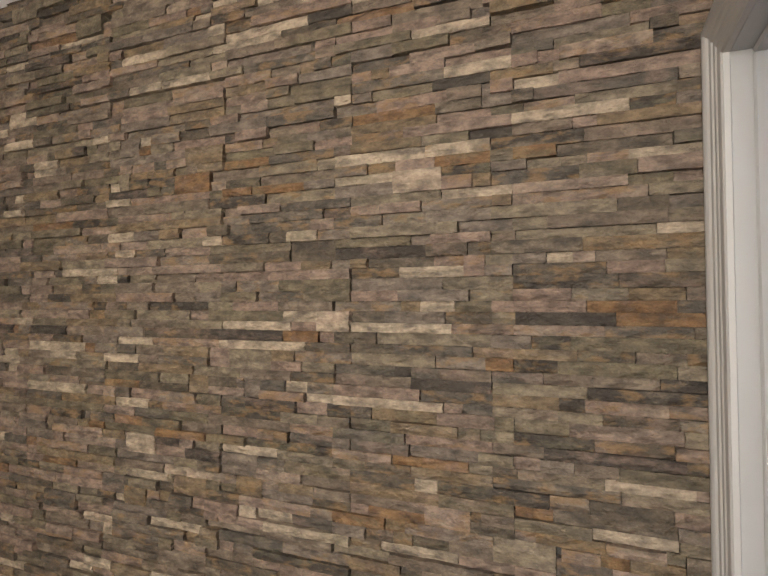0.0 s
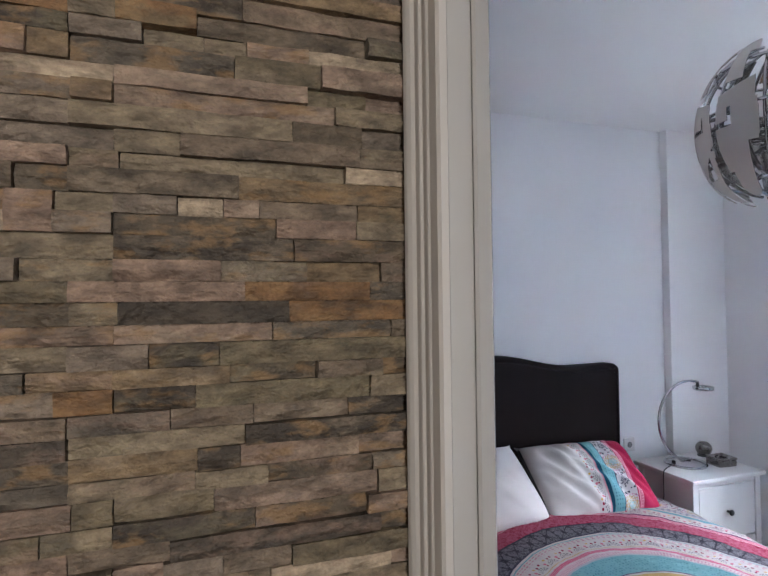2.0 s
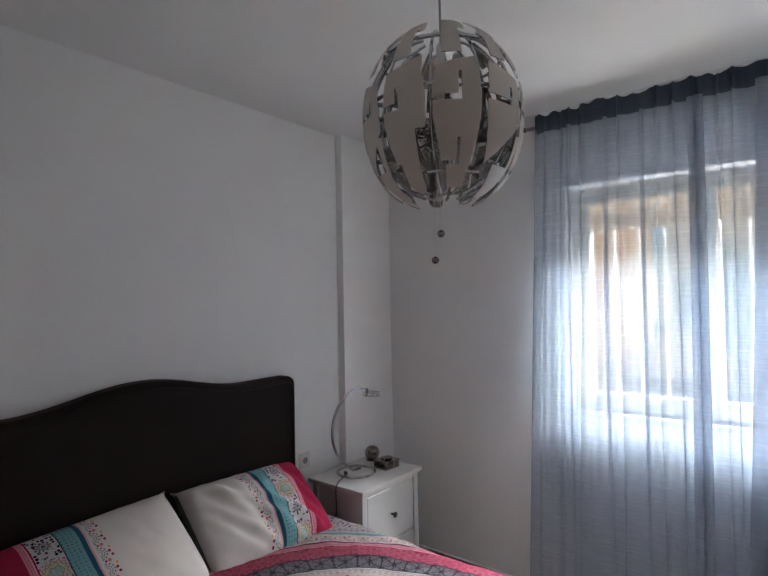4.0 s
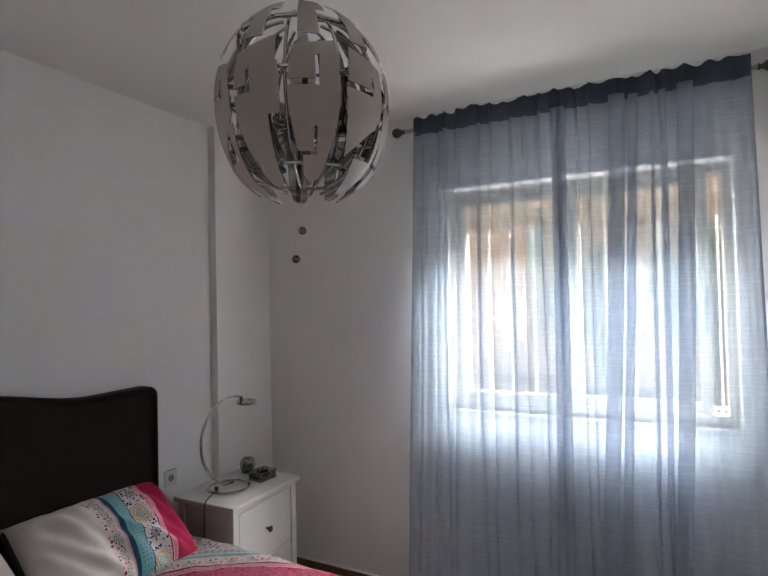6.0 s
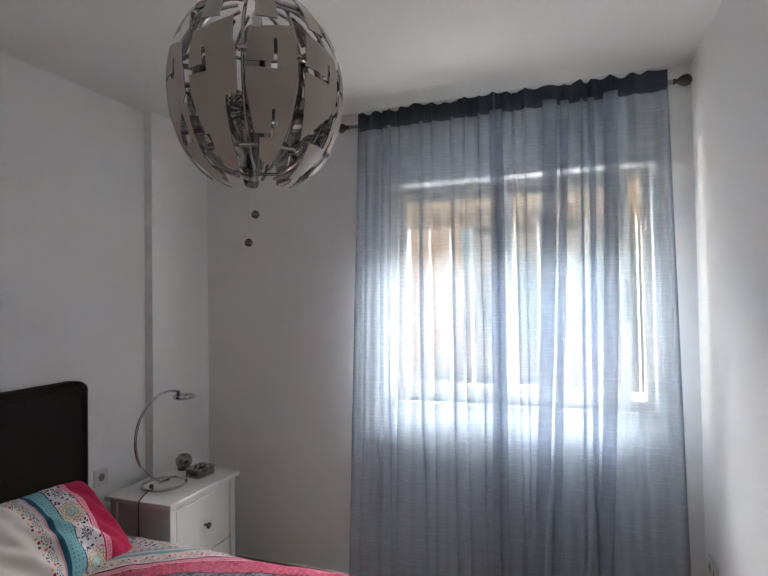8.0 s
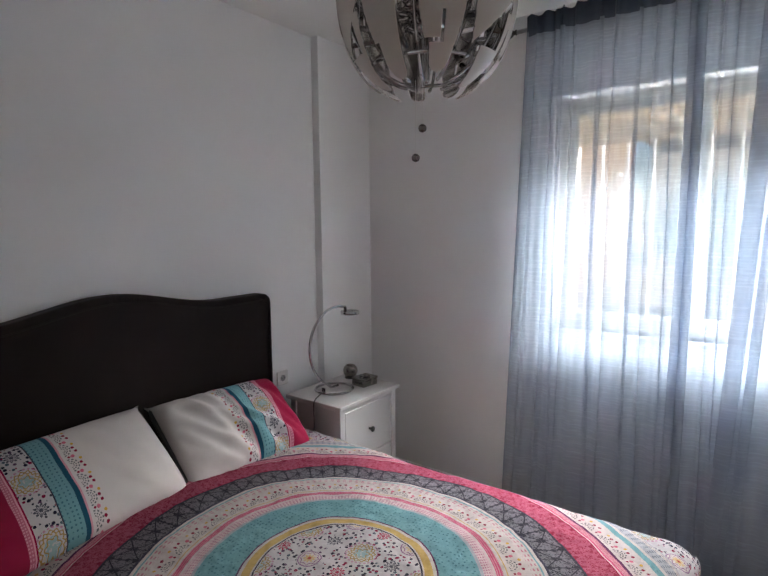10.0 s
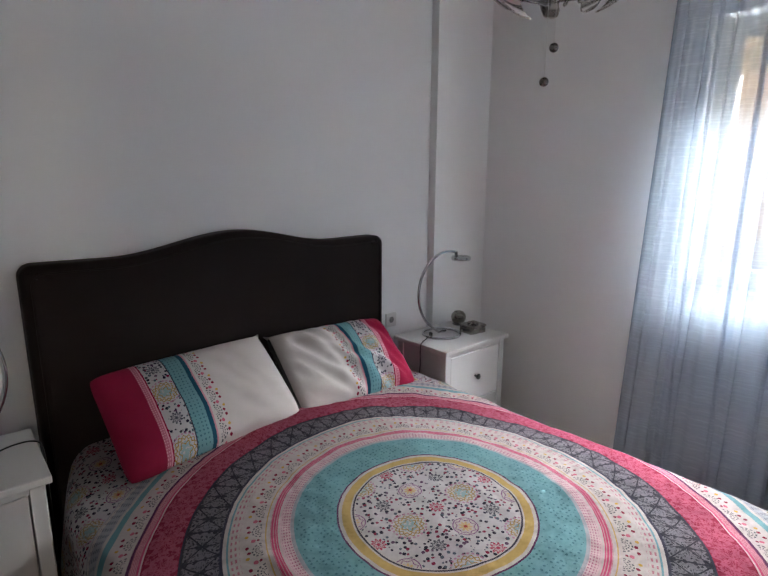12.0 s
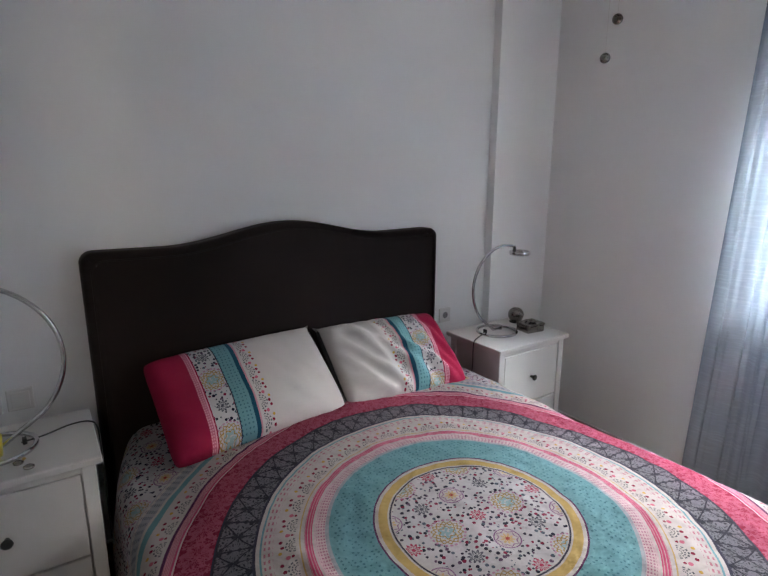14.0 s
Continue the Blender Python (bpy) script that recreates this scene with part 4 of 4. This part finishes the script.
# ---- things on the nightstands ----
SILVER = metal("tarnished silver", (0.30, 0.28, 0.26), 0.26)
b = base("tealight_globe", 4.452, 6.525, TOP, "silver mercury-glass globe candle holder on a dark foot", "candle holder")
part("globe", lathe([(0.020, 0.006), (0.032, 0.014), (0.041, 0.030), (0.043, 0.046), (0.038, 0.062), (0.028, 0.074), (0.024, 0.077), (0.020, 0.074), (0.03, 0.05), (0.01, 0.02)], 28), SILVER, b, smooth=True)
part("foot", lathe([(0.034, 0), (0.034, 0.005), (0.022, 0.009)], 28), BLACK, b, "black round foot", True)
b = base("trinket_box", 4.395, 6.372, TOP, "small silver trinket box with a flower on its lid", "box", rz=-6)
part("body", boxes((-0.055, -0.045, 0, 0.055, 0.045, 0.034), bevel=0.002), SILVER, b)
part("lid", boxes((-0.058, -0.048, 0.035, 0.058, 0.048, 0.046), bevel=0.002), SILVER, b)
bm = bmesh.new()
for i in range(7):
    a = i / 7 * 2 * math.pi
    r = bmesh.ops.create_uvsphere(bm, u_segments=8, v_segments=5, radius=1)
    for v in r["verts"]:
        v.co = Vector((v.co.x * 0.016 + 0.017, v.co.y * 0.010, v.co.z * 0.005 + 0.052))
        v.co = Matrix.Rotation(a, 3, "Z") @ v.co
bmesh.ops.create_uvsphere(bm, u_segments=10, v_segments=6, radius=0.010, matrix=Matrix.Translation((0, 0, 0.055)))
part("flower", bm, SILVER, b, "silver flower", True)

YELLOW = painted("yellow plastic", (0.70, 0.58, 0.02), 0.4)
b = base("yellow_cup", 2.108, 6.395, TOP, "small bright yellow plastic cup inside the lamp's ring", "cup")
part("cup", lathe([(0.026, 0), (0.030, 0.05), (0.0305, 0.06), (0.028, 0.06), (0.024, 0.004)], 24), YELLOW, b, smooth=True)
part("contents", lathe([(0.012, 0.03), (0.011, 0.085), (0.006, 0.095)], 12), STEEL, b, "grey stick")
for x, y, s in ((2.172, 6.302, 0.013), (2.197, 6.262, 0.014)):
    bm = lathe([(s * 0.3, 0), (s, 0.003), (s * 1.05, 0.007), (s * 0.7, 0.010)], 12, m=pose(x, y, TOP, 0, 0, 0))
    tagged(part("earring", bm, SILVER, smooth=True), "small silver earring lying on the nightstand", "earring", "earrings")
tagged(part("bead", lathe([(0.002, 0), (0.006, 0.004), (0.002, 0.009)], 10, m=pose(2.185, 6.322, TOP)), metal("gold", (0.6, 0.4, 0.15), 0.3), smooth=True), "tiny gold bead lying on the nightstand", "bead")

# ---- sockets and switches ----
def plate(x, y, z, axis, label, name, w=0.080, socket=True):
    b = base(name, x, y, z, label, "wall socket" if socket else "light switch", rz=0 if axis == "y" else 180)
    b["group"] = "wall plates"
    part("plate", boxes((-w / 2, -0.009, -0.04, w / 2, 0, 0.04), bevel=0.003), PLASTIC, b)
    if socket:
        for i in range(max(1, round(w / 0.075))):
            cx = (i - (max(1, round(w / 0.075)) - 1) / 2) * 0.071
            part("recess", lathe([(0.021, 0.0), (0.021, 0.0015), (0.018, 0.0015), (0.018, 0.0)], 24, m=pose(cx, -0.0095, 0, 90)), PLASTIC, b)
            part("recess_floor", lathe([(0.018, 0), (0.018, 0.001)], 20, m=pose(cx, -0.0092, 0, 90)), painted("socket grey", (0.25, 0.25, 0.25), 0.5) if "socket grey" not in bpy.data.materials else bpy.data.materials["socket grey"], b)
            for s in (-1, 1):
                part("pin_hole", lathe([(0.0025, 0), (0.0025, 0.0005)], 8, m=pose(cx + s * 0.009, -0.0104, 0, 90)), BLACK, b)
    else:
        part("rocker", boxes((-0.028, -0.0125, -0.028, 0.028, -0.009, 0.028), bevel=0.002), PLASTIC, b)
    return b


plate(4.115, YHEAD, 0.806, "y", "white wall socket beside the headboard", "wall_socket")
plate(2.178, YHEAD, 0.797, "y", "white light switch above the nightstand", "light_switch", socket=False)
plate(2.083, YHEAD, 0.795, "y", "white wall socket above the nightstand", "wall_socket")
plate(4.70, YRIGHT, 0.50, "-y", "white double wall socket low on the side wall", "wall_socket", 0.15)
plate(4.50, YRIGHT, 0.50, "-y", "white television socket low on the side wall", "wall_socket", 0.08)

# ---- framed picture ----
CREAMWOOD = painted("cream silver frame", (0.55, 0.52, 0.44), 0.35, 40, 0.1, 0.08)
PW, PH = 0.86, 0.545
pic = base("framed_picture", 3.75 - PW / 2, YRIGHT, 1.708, "grey landscape picture in a moulded cream frame", "picture", rz=180)
prof = [(0.0, 0.0), (0.0, 0.030), (0.008, 0.036), (0.014, 0.034), (0.030, 0.022), (0.048, 0.018), (0.050, 0.024), (0.060, 0.024), (0.062, 0.012)]


def picture_frame(prof, w, h):
    bm = bmesh.new()
    rings = []
    for o, p in prof:
        a, c = w / 2 - o, h / 2 - o
        rings.append([bm.verts.new(q) for q in ((-a, -p, -c), (a, -p, -c), (a, -p, c), (-a, -p, c))])
    for a, b_ in zip(rings, rings[1:]):
        for i in range(4):
            bm.faces.new((a[i], a[(i + 1) % 4], b_[(i + 1) % 4], b_[i]))
    return bm


part("frame", picture_frame(prof, PW, PH), CREAMWOOD, pic, "moulded cream frame")
part("inner_edge", picture_frame([(0.062, 0.013), (0.062, 0.016), (0.072, 0.016), (0.072, 0.008)], PW, PH), BLACK, pic, "black inner edge")
ART = Mat("grey and blue brushwork", (0.4, 0.42, 0.45), 0.5)
co = ART.coords()
_, _, az = ART.split(co)
n1 = ART.noise(ART.stretch(co, (5, 1, 14)), 1.6, 5, 0.7)
skyc = ART.ramp(n1, [(0.3, (0.10, 0.14, 0.20)), (0.5, (0.40, 0.44, 0.48)), (0.7, (0.62, 0.62, 0.60))])
landc = ART.ramp(n1, [(0.3, (0.06, 0.06, 0.07)), (0.5, (0.22, 0.22, 0.23)), (0.7, (0.50, 0.50, 0.50))])
ART.set("Base Color", ART.mix((az + (n1 - 0.5) * 0.1).lt(0.0), skyc, landc))
part("canvas", boxes((-PW / 2 + 0.07, -0.009, -PH / 2 + 0.07, PW / 2 - 0.07, -0.004, PH / 2 - 0.07)), ART.m, pic, "grey and blue painted view")

# ---- chandelier: a globe of curved shells round a chrome frame ----
SATIN = Mat("satin grey shell", (0.72, 0.67, 0.62), 0.26, 0.05)
SATIN.bump(SATIN.noise(SATIN.coords(), 60, 2), 0.03, 0.001)
MIRRORED = metal("mirror chrome inside", (0.68, 0.65, 0.62), 0.14)
DARKCHROME = metal("dark chrome", (0.24, 0.22, 0.21), 0.18)
CX, CY, CZ, RH, RV = 3.258, 5.252, 2.160, 0.207, 0.235


def shell(inside, lat0, lat1, half, rscale, cols=44, rows=120, thick=0.0028, shear=0.0):
    """A curved petal round the longitude 0: inside(u, lat) tells where there is metal; half: its half width in degrees."""
    bm = bmesh.new()
    outer, inner = {}, {}

    def pt(i, j, r):
        lat = lat0 + (lat1 - lat0) * j / rows
        lat = radians(lat + shear * (i / cols * 2 - 1) * max(0.0, (lat + 10) / 30))
        lon = radians(half * (i / cols * 2 - 1))
        across = math.cos(lat) ** (0.70 if lat < 0 else 1.0)         # fuller below the waist
        return (r * RH * across * math.cos(lon), r * RH * across * math.sin(lon), r * RV * math.sin(lat))

    def get(d, i, j, r):
        if (i, j) not in d:
            d[i, j] = bm.verts.new(pt(i, j, r))
        return d[i, j]
    keep = {(i, j) for i in range(cols) for j in range(rows) if inside(((i + 0.5) / cols) * 2 - 1, lat0 + (lat1 - lat0) * (j + 0.5) / rows)}
    rin = rscale - thick / RH
    for i, j in keep:
        q = ((i, j), (i + 1, j), (i + 1, j + 1), (i, j + 1))
        f = bm.faces.new([get(outer, a, b, rscale) for a, b in q])
        f.smooth = True
        f = bm.faces.new([get(inner, a, b, rin) for a, b in reversed(q)])
        f.material_index, f.smooth = 1, True
        for n, (a, b) in (((i, j - 1), (0, 1)), ((i + 1, j), (1, 2)), ((i, j + 1), (2, 3)), ((i - 1, j), (3, 0))):
            if n not in keep:
                f = bm.faces.new((outer[q[b]], outer[q[a]], inner[q[a]], inner[q[b]]))
                f.material_index = 1
    return bm


def belly(lat, end):
    """Half width of a main petal, 0..1, that ends in a rounded tip at the latitude end."""
    if lat > 15:
        return 0.86 - 0.25 * (1 - math.sqrt(max(0.0, 1 - ((lat - 15) / 7.5) ** 2)))
    if lat > -12:
        return 1 - 0.14 * ((lat + 12) / 27.0) ** 2
    if lat > end + 10:
        return 1 - 0.45 * ((-12 - lat) / (-22.0 - end)) ** 1.5
    return 0.55 * math.sqrt(max(0.0, 1 - ((end + 10 - lat) / 10.0) ** 2))


def petal_a(u, lat):
    if abs(u) > belly(lat, -62) or lat > 16.0:
        return False
    if -6.5 < lat < -3.5 and u < 0.16:
        return False
    if -6.5 < lat < 9 and 0.04 < u < 0.16:
        return False
    if -42 < lat < -27 and 0.0 < u < 0.13:
        return False
    if -43.5 < lat < -41 and u < 0.13 or lat < -43 and u < -0.5:
        return False
    return True


def petal_b(u, lat):
    if abs(u) > belly(lat, -66) or lat > 17.0:
        return False
    if u > 0.86 and 4 < lat < 13:
        return False
    if -8 < lat < -4.0 and u < -0.20:
        return False
    if -8 < lat < 5 and -0.35 < u < -0.20:
        return False
    if lat < -21 and u > 0.50:
        return False
    if -52 < lat < -40 and u < -0.55:
        return False
    return True


def petal_upper(u, lat):
    """The upper piece of a petal that is split in two, cut off aslant."""
    if abs(u) > belly(lat, -75) or lat > 14.0 or lat < -31 + 14 * u:
        return False
    if -6 < lat < -2.5 and u < 0.35:
        return False
    return not (-6 < lat < 5 and 0.22 < u < 0.35)


def petal_lower(u, lat):
    """The lower piece: an L that tapers to a rounded tip."""
    if lat > -21 or abs(u) > belly(lat, -72):
        return False
    return u > 0.5 if lat > -42 else u > -0.75


def crown(u, lat):
    if lat < 44:
        return -0.55 < u < 0.42
    return -0.55 < u < 1 and abs(u) < 0.35 + 0.65 * math.sqrt(max(0, 1 - ((lat - 44) / 20) ** 2))


lampb = base("pendant_lamp", CX, CY, CZ, "round pendant lamp of satin grey curved shells with mirrored insides", "pendant lamp")
SHELLS = [SATIN.m, MIRRORED]
pa = part("shell", shell(petal_a, -77, 21, 15.5, 1.0, shear=3.5), SHELLS)
pb = part("shell", shell(petal_b, -77, 21, 15.5, 1.0, shear=5.0), SHELLS)
pu = part("upper_shell", shell(petal_upper, -52, 20, 15.5, 1.0, shear=-4.5), SHELLS)
pl = part("lower_shell", shell(petal_lower, -77, -18, 15.5, 1.0), SHELLS)
pc = part("crown_shell", shell(crown, 21.5, 64, 14.0, 1.0, 36, 60), SHELLS)
VIEW = 213.0
used = set()


def place(src, lon, name):
    ob = src if src.name not in used and src.parent is None else new(name, src.data)
    used.add(src.name)
    ob.parent = lampb
    ob.matrix_basis = pose(0, 0, 0, 0, 0, lon)
    return ob


for i in range(10):
    if i in (1, 3, 6, 8):
        place(pu, VIEW + 9 + 36 * i, "upper_shell")
        place(pl, VIEW + (17 if i < 5 else 9) + 36 * i, "lower_shell")
    else:
        place(pa if i % 2 == 0 else pb, VIEW + 9 + 36 * i, "shell")
for i in range(10):
    place(pc, VIEW + 7 + 36 * i, "crown_shell")
# chrome frame: hub, ribs and cross rods
part("hub", lathe([(0.006, 0.20), (0.012, 0.19), (0.012, 0.06), (0.030, 0.05), (0.034, 0.0), (0.030, -0.05), (0.050, -0.062), (0.052, -0.075), (0.030, -0.082), (0.010, -0.10), (0.008, -0.19), (0.003, -0.20)], 28), CHROME, lampb, "chrome hub", True)
part("socket_shade", lathe([(0.030, -0.055), (0.068, -0.048), (0.075, -0.03), (0.060, -0.02), (0.034, -0.02)], 32), MIRRORED, lampb, "mirrored inner dish", True)
part("bulb", lathe([(0.012, 0.02), (0.028, 0.045), (0.034, 0.07), (0.028, 0.095), (0.010, 0.11)], 20), PLASTIC, lampb, "white bulb", True)
rib = [(0.9 * RH * math.cos(radians(a)), 0, 0.9 * RV * math.sin(radians(a))) for a in range(-74, 78, 6)]
for i in range(10):
    part("rib", tube(rib, 0.0042, 6), CHROME, lampb, smooth=True, at=pose(0, 0, 0, 0, 0, VIEW + 9 + 18 + 36 * i))
    for la in (-46, 4, 38):
        z, r = RV * math.sin(radians(la)), RH * math.cos(radians(la))
        part("cross_rod", tube([(r * 0.93 * math.cos(b), r * 0.93 * math.sin(b), z) for b in [radians(-14 + 28 * k / 6) for k in range(7)]], 0.0048, 6), CHROME, lampb, smooth=True, at=pose(0, 0, 0, 0, 0, VIEW + 27 + 36 * i))
inner = [(0.72 * RH * math.cos(radians(a)), 0, 0.72 * RV * math.sin(radians(a))) for a in range(-56, 40, 8)]
for i in range(10):
    part("link_bar", tube(inner, 0.0065, 6), DARKCHROME, lampb, "dark chrome link bar", True, at=pose(0, 0, 0, 0, 0, VIEW + 4 + 36 * i))
    for la, out in ((-32, 6), (8, -5)):
        a0, a1 = radians(la), radians(la + out)
        part("strut", tube([(0.72 * RH * math.cos(a0), 0, 0.72 * RV * math.sin(a0)), (0.97 * RH * math.cos(a1), 0.012, 0.97 * RV * math.sin(a1))], 0.0065, 6), DARKCHROME, lampb, at=pose(0, 0, 0, 0, 0, VIEW + 4 + 36 * i))
for i in range(5):
    part("arm", tube([(0.02, 0, -0.06), (0.10, 0, -0.10), (0.17, 0, -0.085)], 0.004, 6), CHROME, lampb, smooth=True, at=pose(0, 0, 0, 0, 0, VIEW + 30 + 72 * i))
part("cord", tube([(0, 0, 0.195), (0, 0, CEILZ - CZ - 0.03)], 0.0032, 8), STEEL, lampb, "grey cord")
part("canopy", lathe([(0.012, -0.05), (0.045, -0.03), (0.055, 0.0)], 28, m=pose(0, 0, CEILZ - CZ)), CHROME, lampb, "chrome ceiling cup", True)
for x, y, z in ((3.257, 5.262, 1.861), (3.243, 5.272, 1.792)):
    bm = bmesh.new()
    bmesh.ops.create_uvsphere(bm, u_segments=18, v_segments=12, radius=0.0098)
    ball = part("pull_ball", bm, DARKCHROME, lampb, "small chrome pull ball", True, at=pose(x - CX, y - CY, z - CZ))
    part("pull_string", tube([(0, 0, 0.008), (0, 0, 1.97 - z)], 0.0004, 4), PLASTIC, ball)

# ---- stone cladding: split-face ledger stones ----
def stone_material(joined):
    m = Mat("split quartzite" + (" joined" if joined else ""), (0.3, 0.27, 0.24), 0.75)
    if joined:
        rnd = m.out(m.t.nodes.new("ShaderNodeNewGeometry"), "Random Per Island")
    else:
        rnd = m.out(m.t.nodes.new("ShaderNodeObjectInfo"), "Random")
    geo = m.out(m.t.nodes.new("ShaderNodeNewGeometry"), "Position")
    col = m.ramp(rnd, [(0.0, (0.145, 0.115, 0.091)), (0.09, (0.084, 0.067, 0.05)), (0.18, (0.203, 0.149, 0.124)), (0.29, (0.128, 0.107, 0.073)), (0.38, (0.091, 0.078, 0.066)),
                       (0.46, (0.228, 0.173, 0.146)), (0.56, (0.181, 0.152, 0.113)), (0.65, (0.045, 0.036, 0.029)), (0.71, (0.346, 0.293, 0.234)), (0.80, (0.153, 0.127, 0.109)), (0.89, (0.165, 0.122, 0.076)), (0.96, (0.152, 0.085, 0.038))], "CONSTANT")
    off = m.join(rnd * 31.0, rnd * 17.0, rnd * 57.0)
    n = m.t.nodes.new("ShaderNodeVectorMath")
    n.operation = "ADD"
    m.t.links.new(geo.s, n.inputs[0])
    m.t.links.new(off.s, n.inputs[1])
    q = V(m.t, n.outputs[0])
    # cloudy mineral patches that differ from one end of a stone to the other
    cloud = m.noise(m.stretch(q, (9, 9, 24)), 1.5, 5, 0.65)
    other = m.ramp((rnd * 13.0).fract(), [(0.0, (0.218, 0.183, 0.148)), (0.3, (0.080, 0.068, 0.055)), (0.55, (0.201, 0.144, 0.122)), (0.8, (0.146, 0.133, 0.09))], "CONSTANT")
    col = m.mix(m.out(m.node("ShaderNodeMapRange", Value=cloud, From_Min=0.48, From_Max=0.60)) * 0.5, col, other)
    # light and dark blotches the size of a thumb, and a finer grit
    blotch = m.noise(m.stretch(q, (28, 28, 60)), 1.0, 4, 0.6)
    col = m.mix(m.out(m.node("ShaderNodeMapRange", Value=blotch, From_Min=0.36, From_Max=0.64)), m.mix(1.0, col, (0.55, 0.53, 0.51), "MULTIPLY"), m.mix(1.0, col, (1.30, 1.27, 1.20), "MULTIPLY"))
    grit = m.noise(q, 90, 5, 0.75)
    col = m.mix(m.out(m.node("ShaderNodeMapRange", Value=grit, From_Min=0.35, From_Max=0.65)) * 0.35, m.mix(1.0, col, (0.62, 0.60, 0.58), "MULTIPLY"), m.mix(1.0, col, (1.30, 1.28, 1.22), "MULTIPLY"))
    veins = m.noise(m.stretch(q, (14, 14, 34)), 1.6, 4, 0.6)
    soft = m.out(m.node("ShaderNodeMapRange", Value=veins, From_Min=0.50, From_Max=0.62))
    col = m.mix(soft * (rnd * 7.0).fract().gt(0.68) * 0.55, col, (0.19, 0.115, 0.05))
    m.set("Base Color", col)
    m.bump(m.noise(q, 55, 4, 0.6) * 0.6 + m.noise(m.stretch(q, (18, 18, 30)), 1.0, 4, 0.6) * 2.2, 0.8, 0.012)
    return m.m


STONE, STONE_JOINED = stone_material(False), stone_material(True)
SX0, SX1, SZ1 = -0.40, 1.984, HALLCEIL
ROW = 0.0211
rng = random.Random(11)


def stone_shape(bm, x0, x1, z0, z1, yf, r):
    """A split stone: a box with an uneven front. y grows into the wall."""
    n = max(2, min(6, int((x1 - x0) / 0.022)))
    back = YSTONE + 0.026
    front, rear = [], []
    for i in range(n + 1):
        x = x0 + (x1 - x0) * i / n
        col = []
        for k, z in enumerate((z0, (z0 + z1) / 2, z1)):
            d = r.uniform(-0.0024, 0.0024) + (0.0010 if k != 1 else -0.0006)
            col.append(bm.verts.new((x + (r.uniform(-0.001, 0.001) if 0 < i < n else 0), yf + d, z + (r.uniform(-0.0004, 0.0004) if k == 1 else 0))))
        front.append(col)
        rear.append([bm.verts.new((x, back, z0)), bm.verts.new((x, back, z1))])
    for i in range(n):
        a, b = front[i], front[i + 1]
        for k in range(2):
            bm.faces.new((a[k], b[k], b[k + 1], a[k + 1]))
        bm.faces.new((a[0], rear[i][0], rear[i + 1][0], b[0]))
        bm.faces.new((a[2], b[2], rear[i + 1][1], rear[i][1]))
    for col, rr in ((front[0], rear[0]), (front[-1], rear[-1])):
        bm.faces.new((col[0], col[1], col[2], rr[1], rr[0]))


stones, blocks = [], []
rows = int((SZ1 - FLOOR) / ROW) + 1
levels = [FLOOR + i * ROW + rng.uniform(-0.0022, 0.0022) for i in range(rows + 1)]
for p in range(rows // 5 + 1):                       # panels five rows high
    shift = rng.choice((0.0, 0.0, 0.013))
    edges = []
    x = SX1
    while x > SX0:
        edges.append(x)
        x -= 0.320
    edges.append(SX0)
    
    for e in range(len(edges) - 1):
        pd_ = rng.uniform(-0.0015, 0.0015)
        for j in range(5):
            row = p * 5 + j
            if row >= rows:
                continue
            t0 = 0.038 if (row // 2 + p) % 2 else 0.0
            right = edges[e] - (t0 if e else 0)
            left = edges[e + 1] - (t0 if e + 1 < len(edges) - 1 else 0)
            x = left
            while x < right - 0.004:
                w = min(rng.choice((0.04, 0.065, 0.08, 0.10, 0.12, 0.14, 0.17, 0.20)) * rng.uniform(0.85, 1.15), right - x)
                if right - x - w < 0.034:
                    w = right - x
                z0, z1 = levels[row], min(levels[row + 1], SZ1)
                if j < 4 and rng.random() < 0.05 and w < 0.13 and row + 2 < len(levels):
                    z1 = min(levels[row + 2], SZ1)             # a tall block over two courses
                    blocks.append((row + 1, x, x + w))
                if not any(r_ == row and x < b_ - 0.003 and x + w > a_ + 0.003 for r_, a_, b_ in blocks):
                    stones.append((x + 0.0003, x + w - 0.0004, z0 + 0.0001, z1 - 0.0003, YSTONE + rng.choice((0.0, 0.0, 0.002, 0.004, 0.007, -0.003, -0.006)) + pd_ + rng.uniform(-0.0015, 0.0015)))
                else:
                    for r_, a_, b_ in blocks:
                        if r_ == row and x < b_ - 0.003 and x + w > a_ + 0.003:
                            for p0, p1 in ((x, min(a_, x + w)), (max(b_, x), x + w)):
                                if p1 - p0 > 0.006 and not any(q_ == row and p0 < d_ - 0.003 and p1 > c_ + 0.003 for q_, c_, d_ in blocks):
                                    stones.append((p0 + 0.0003, p1 - 0.0004, z0 + 0.0001, z1 - 0.0003, YSTONE + rng.choice((0.0, 0.003, -0.003))))
                x += w

cladding = tagged(part("wall_stone", boxes((SX0 - 1.0, YSTONE + 0.024, FLOOR, SX1, YSTONE + 0.030, HALLCEIL)), painted("dark stone backing", (0.05, 0.045, 0.04), 0.9)), "split-face stone cladding in tan, pink, grey and rust", "stone wall", kind="structure")
near = [s for s in stones if 1.24 < s[0] < 1.97 and 1.38 < s[2] < 2.04]
near = near[:300]
taken = set(near)
rest = bmesh.new()
for s in stones:
    if s not in taken:
        stone_shape(rest, *s, rng)
tagged(part("stones", rest, STONE_JOINED, cladding), "split-face ledger stones", kind="stuff")
for s in near:
    bm = bmesh.new()
    stone_shape(bm, *s, rng)
    part("stone", bm, STONE, cladding)
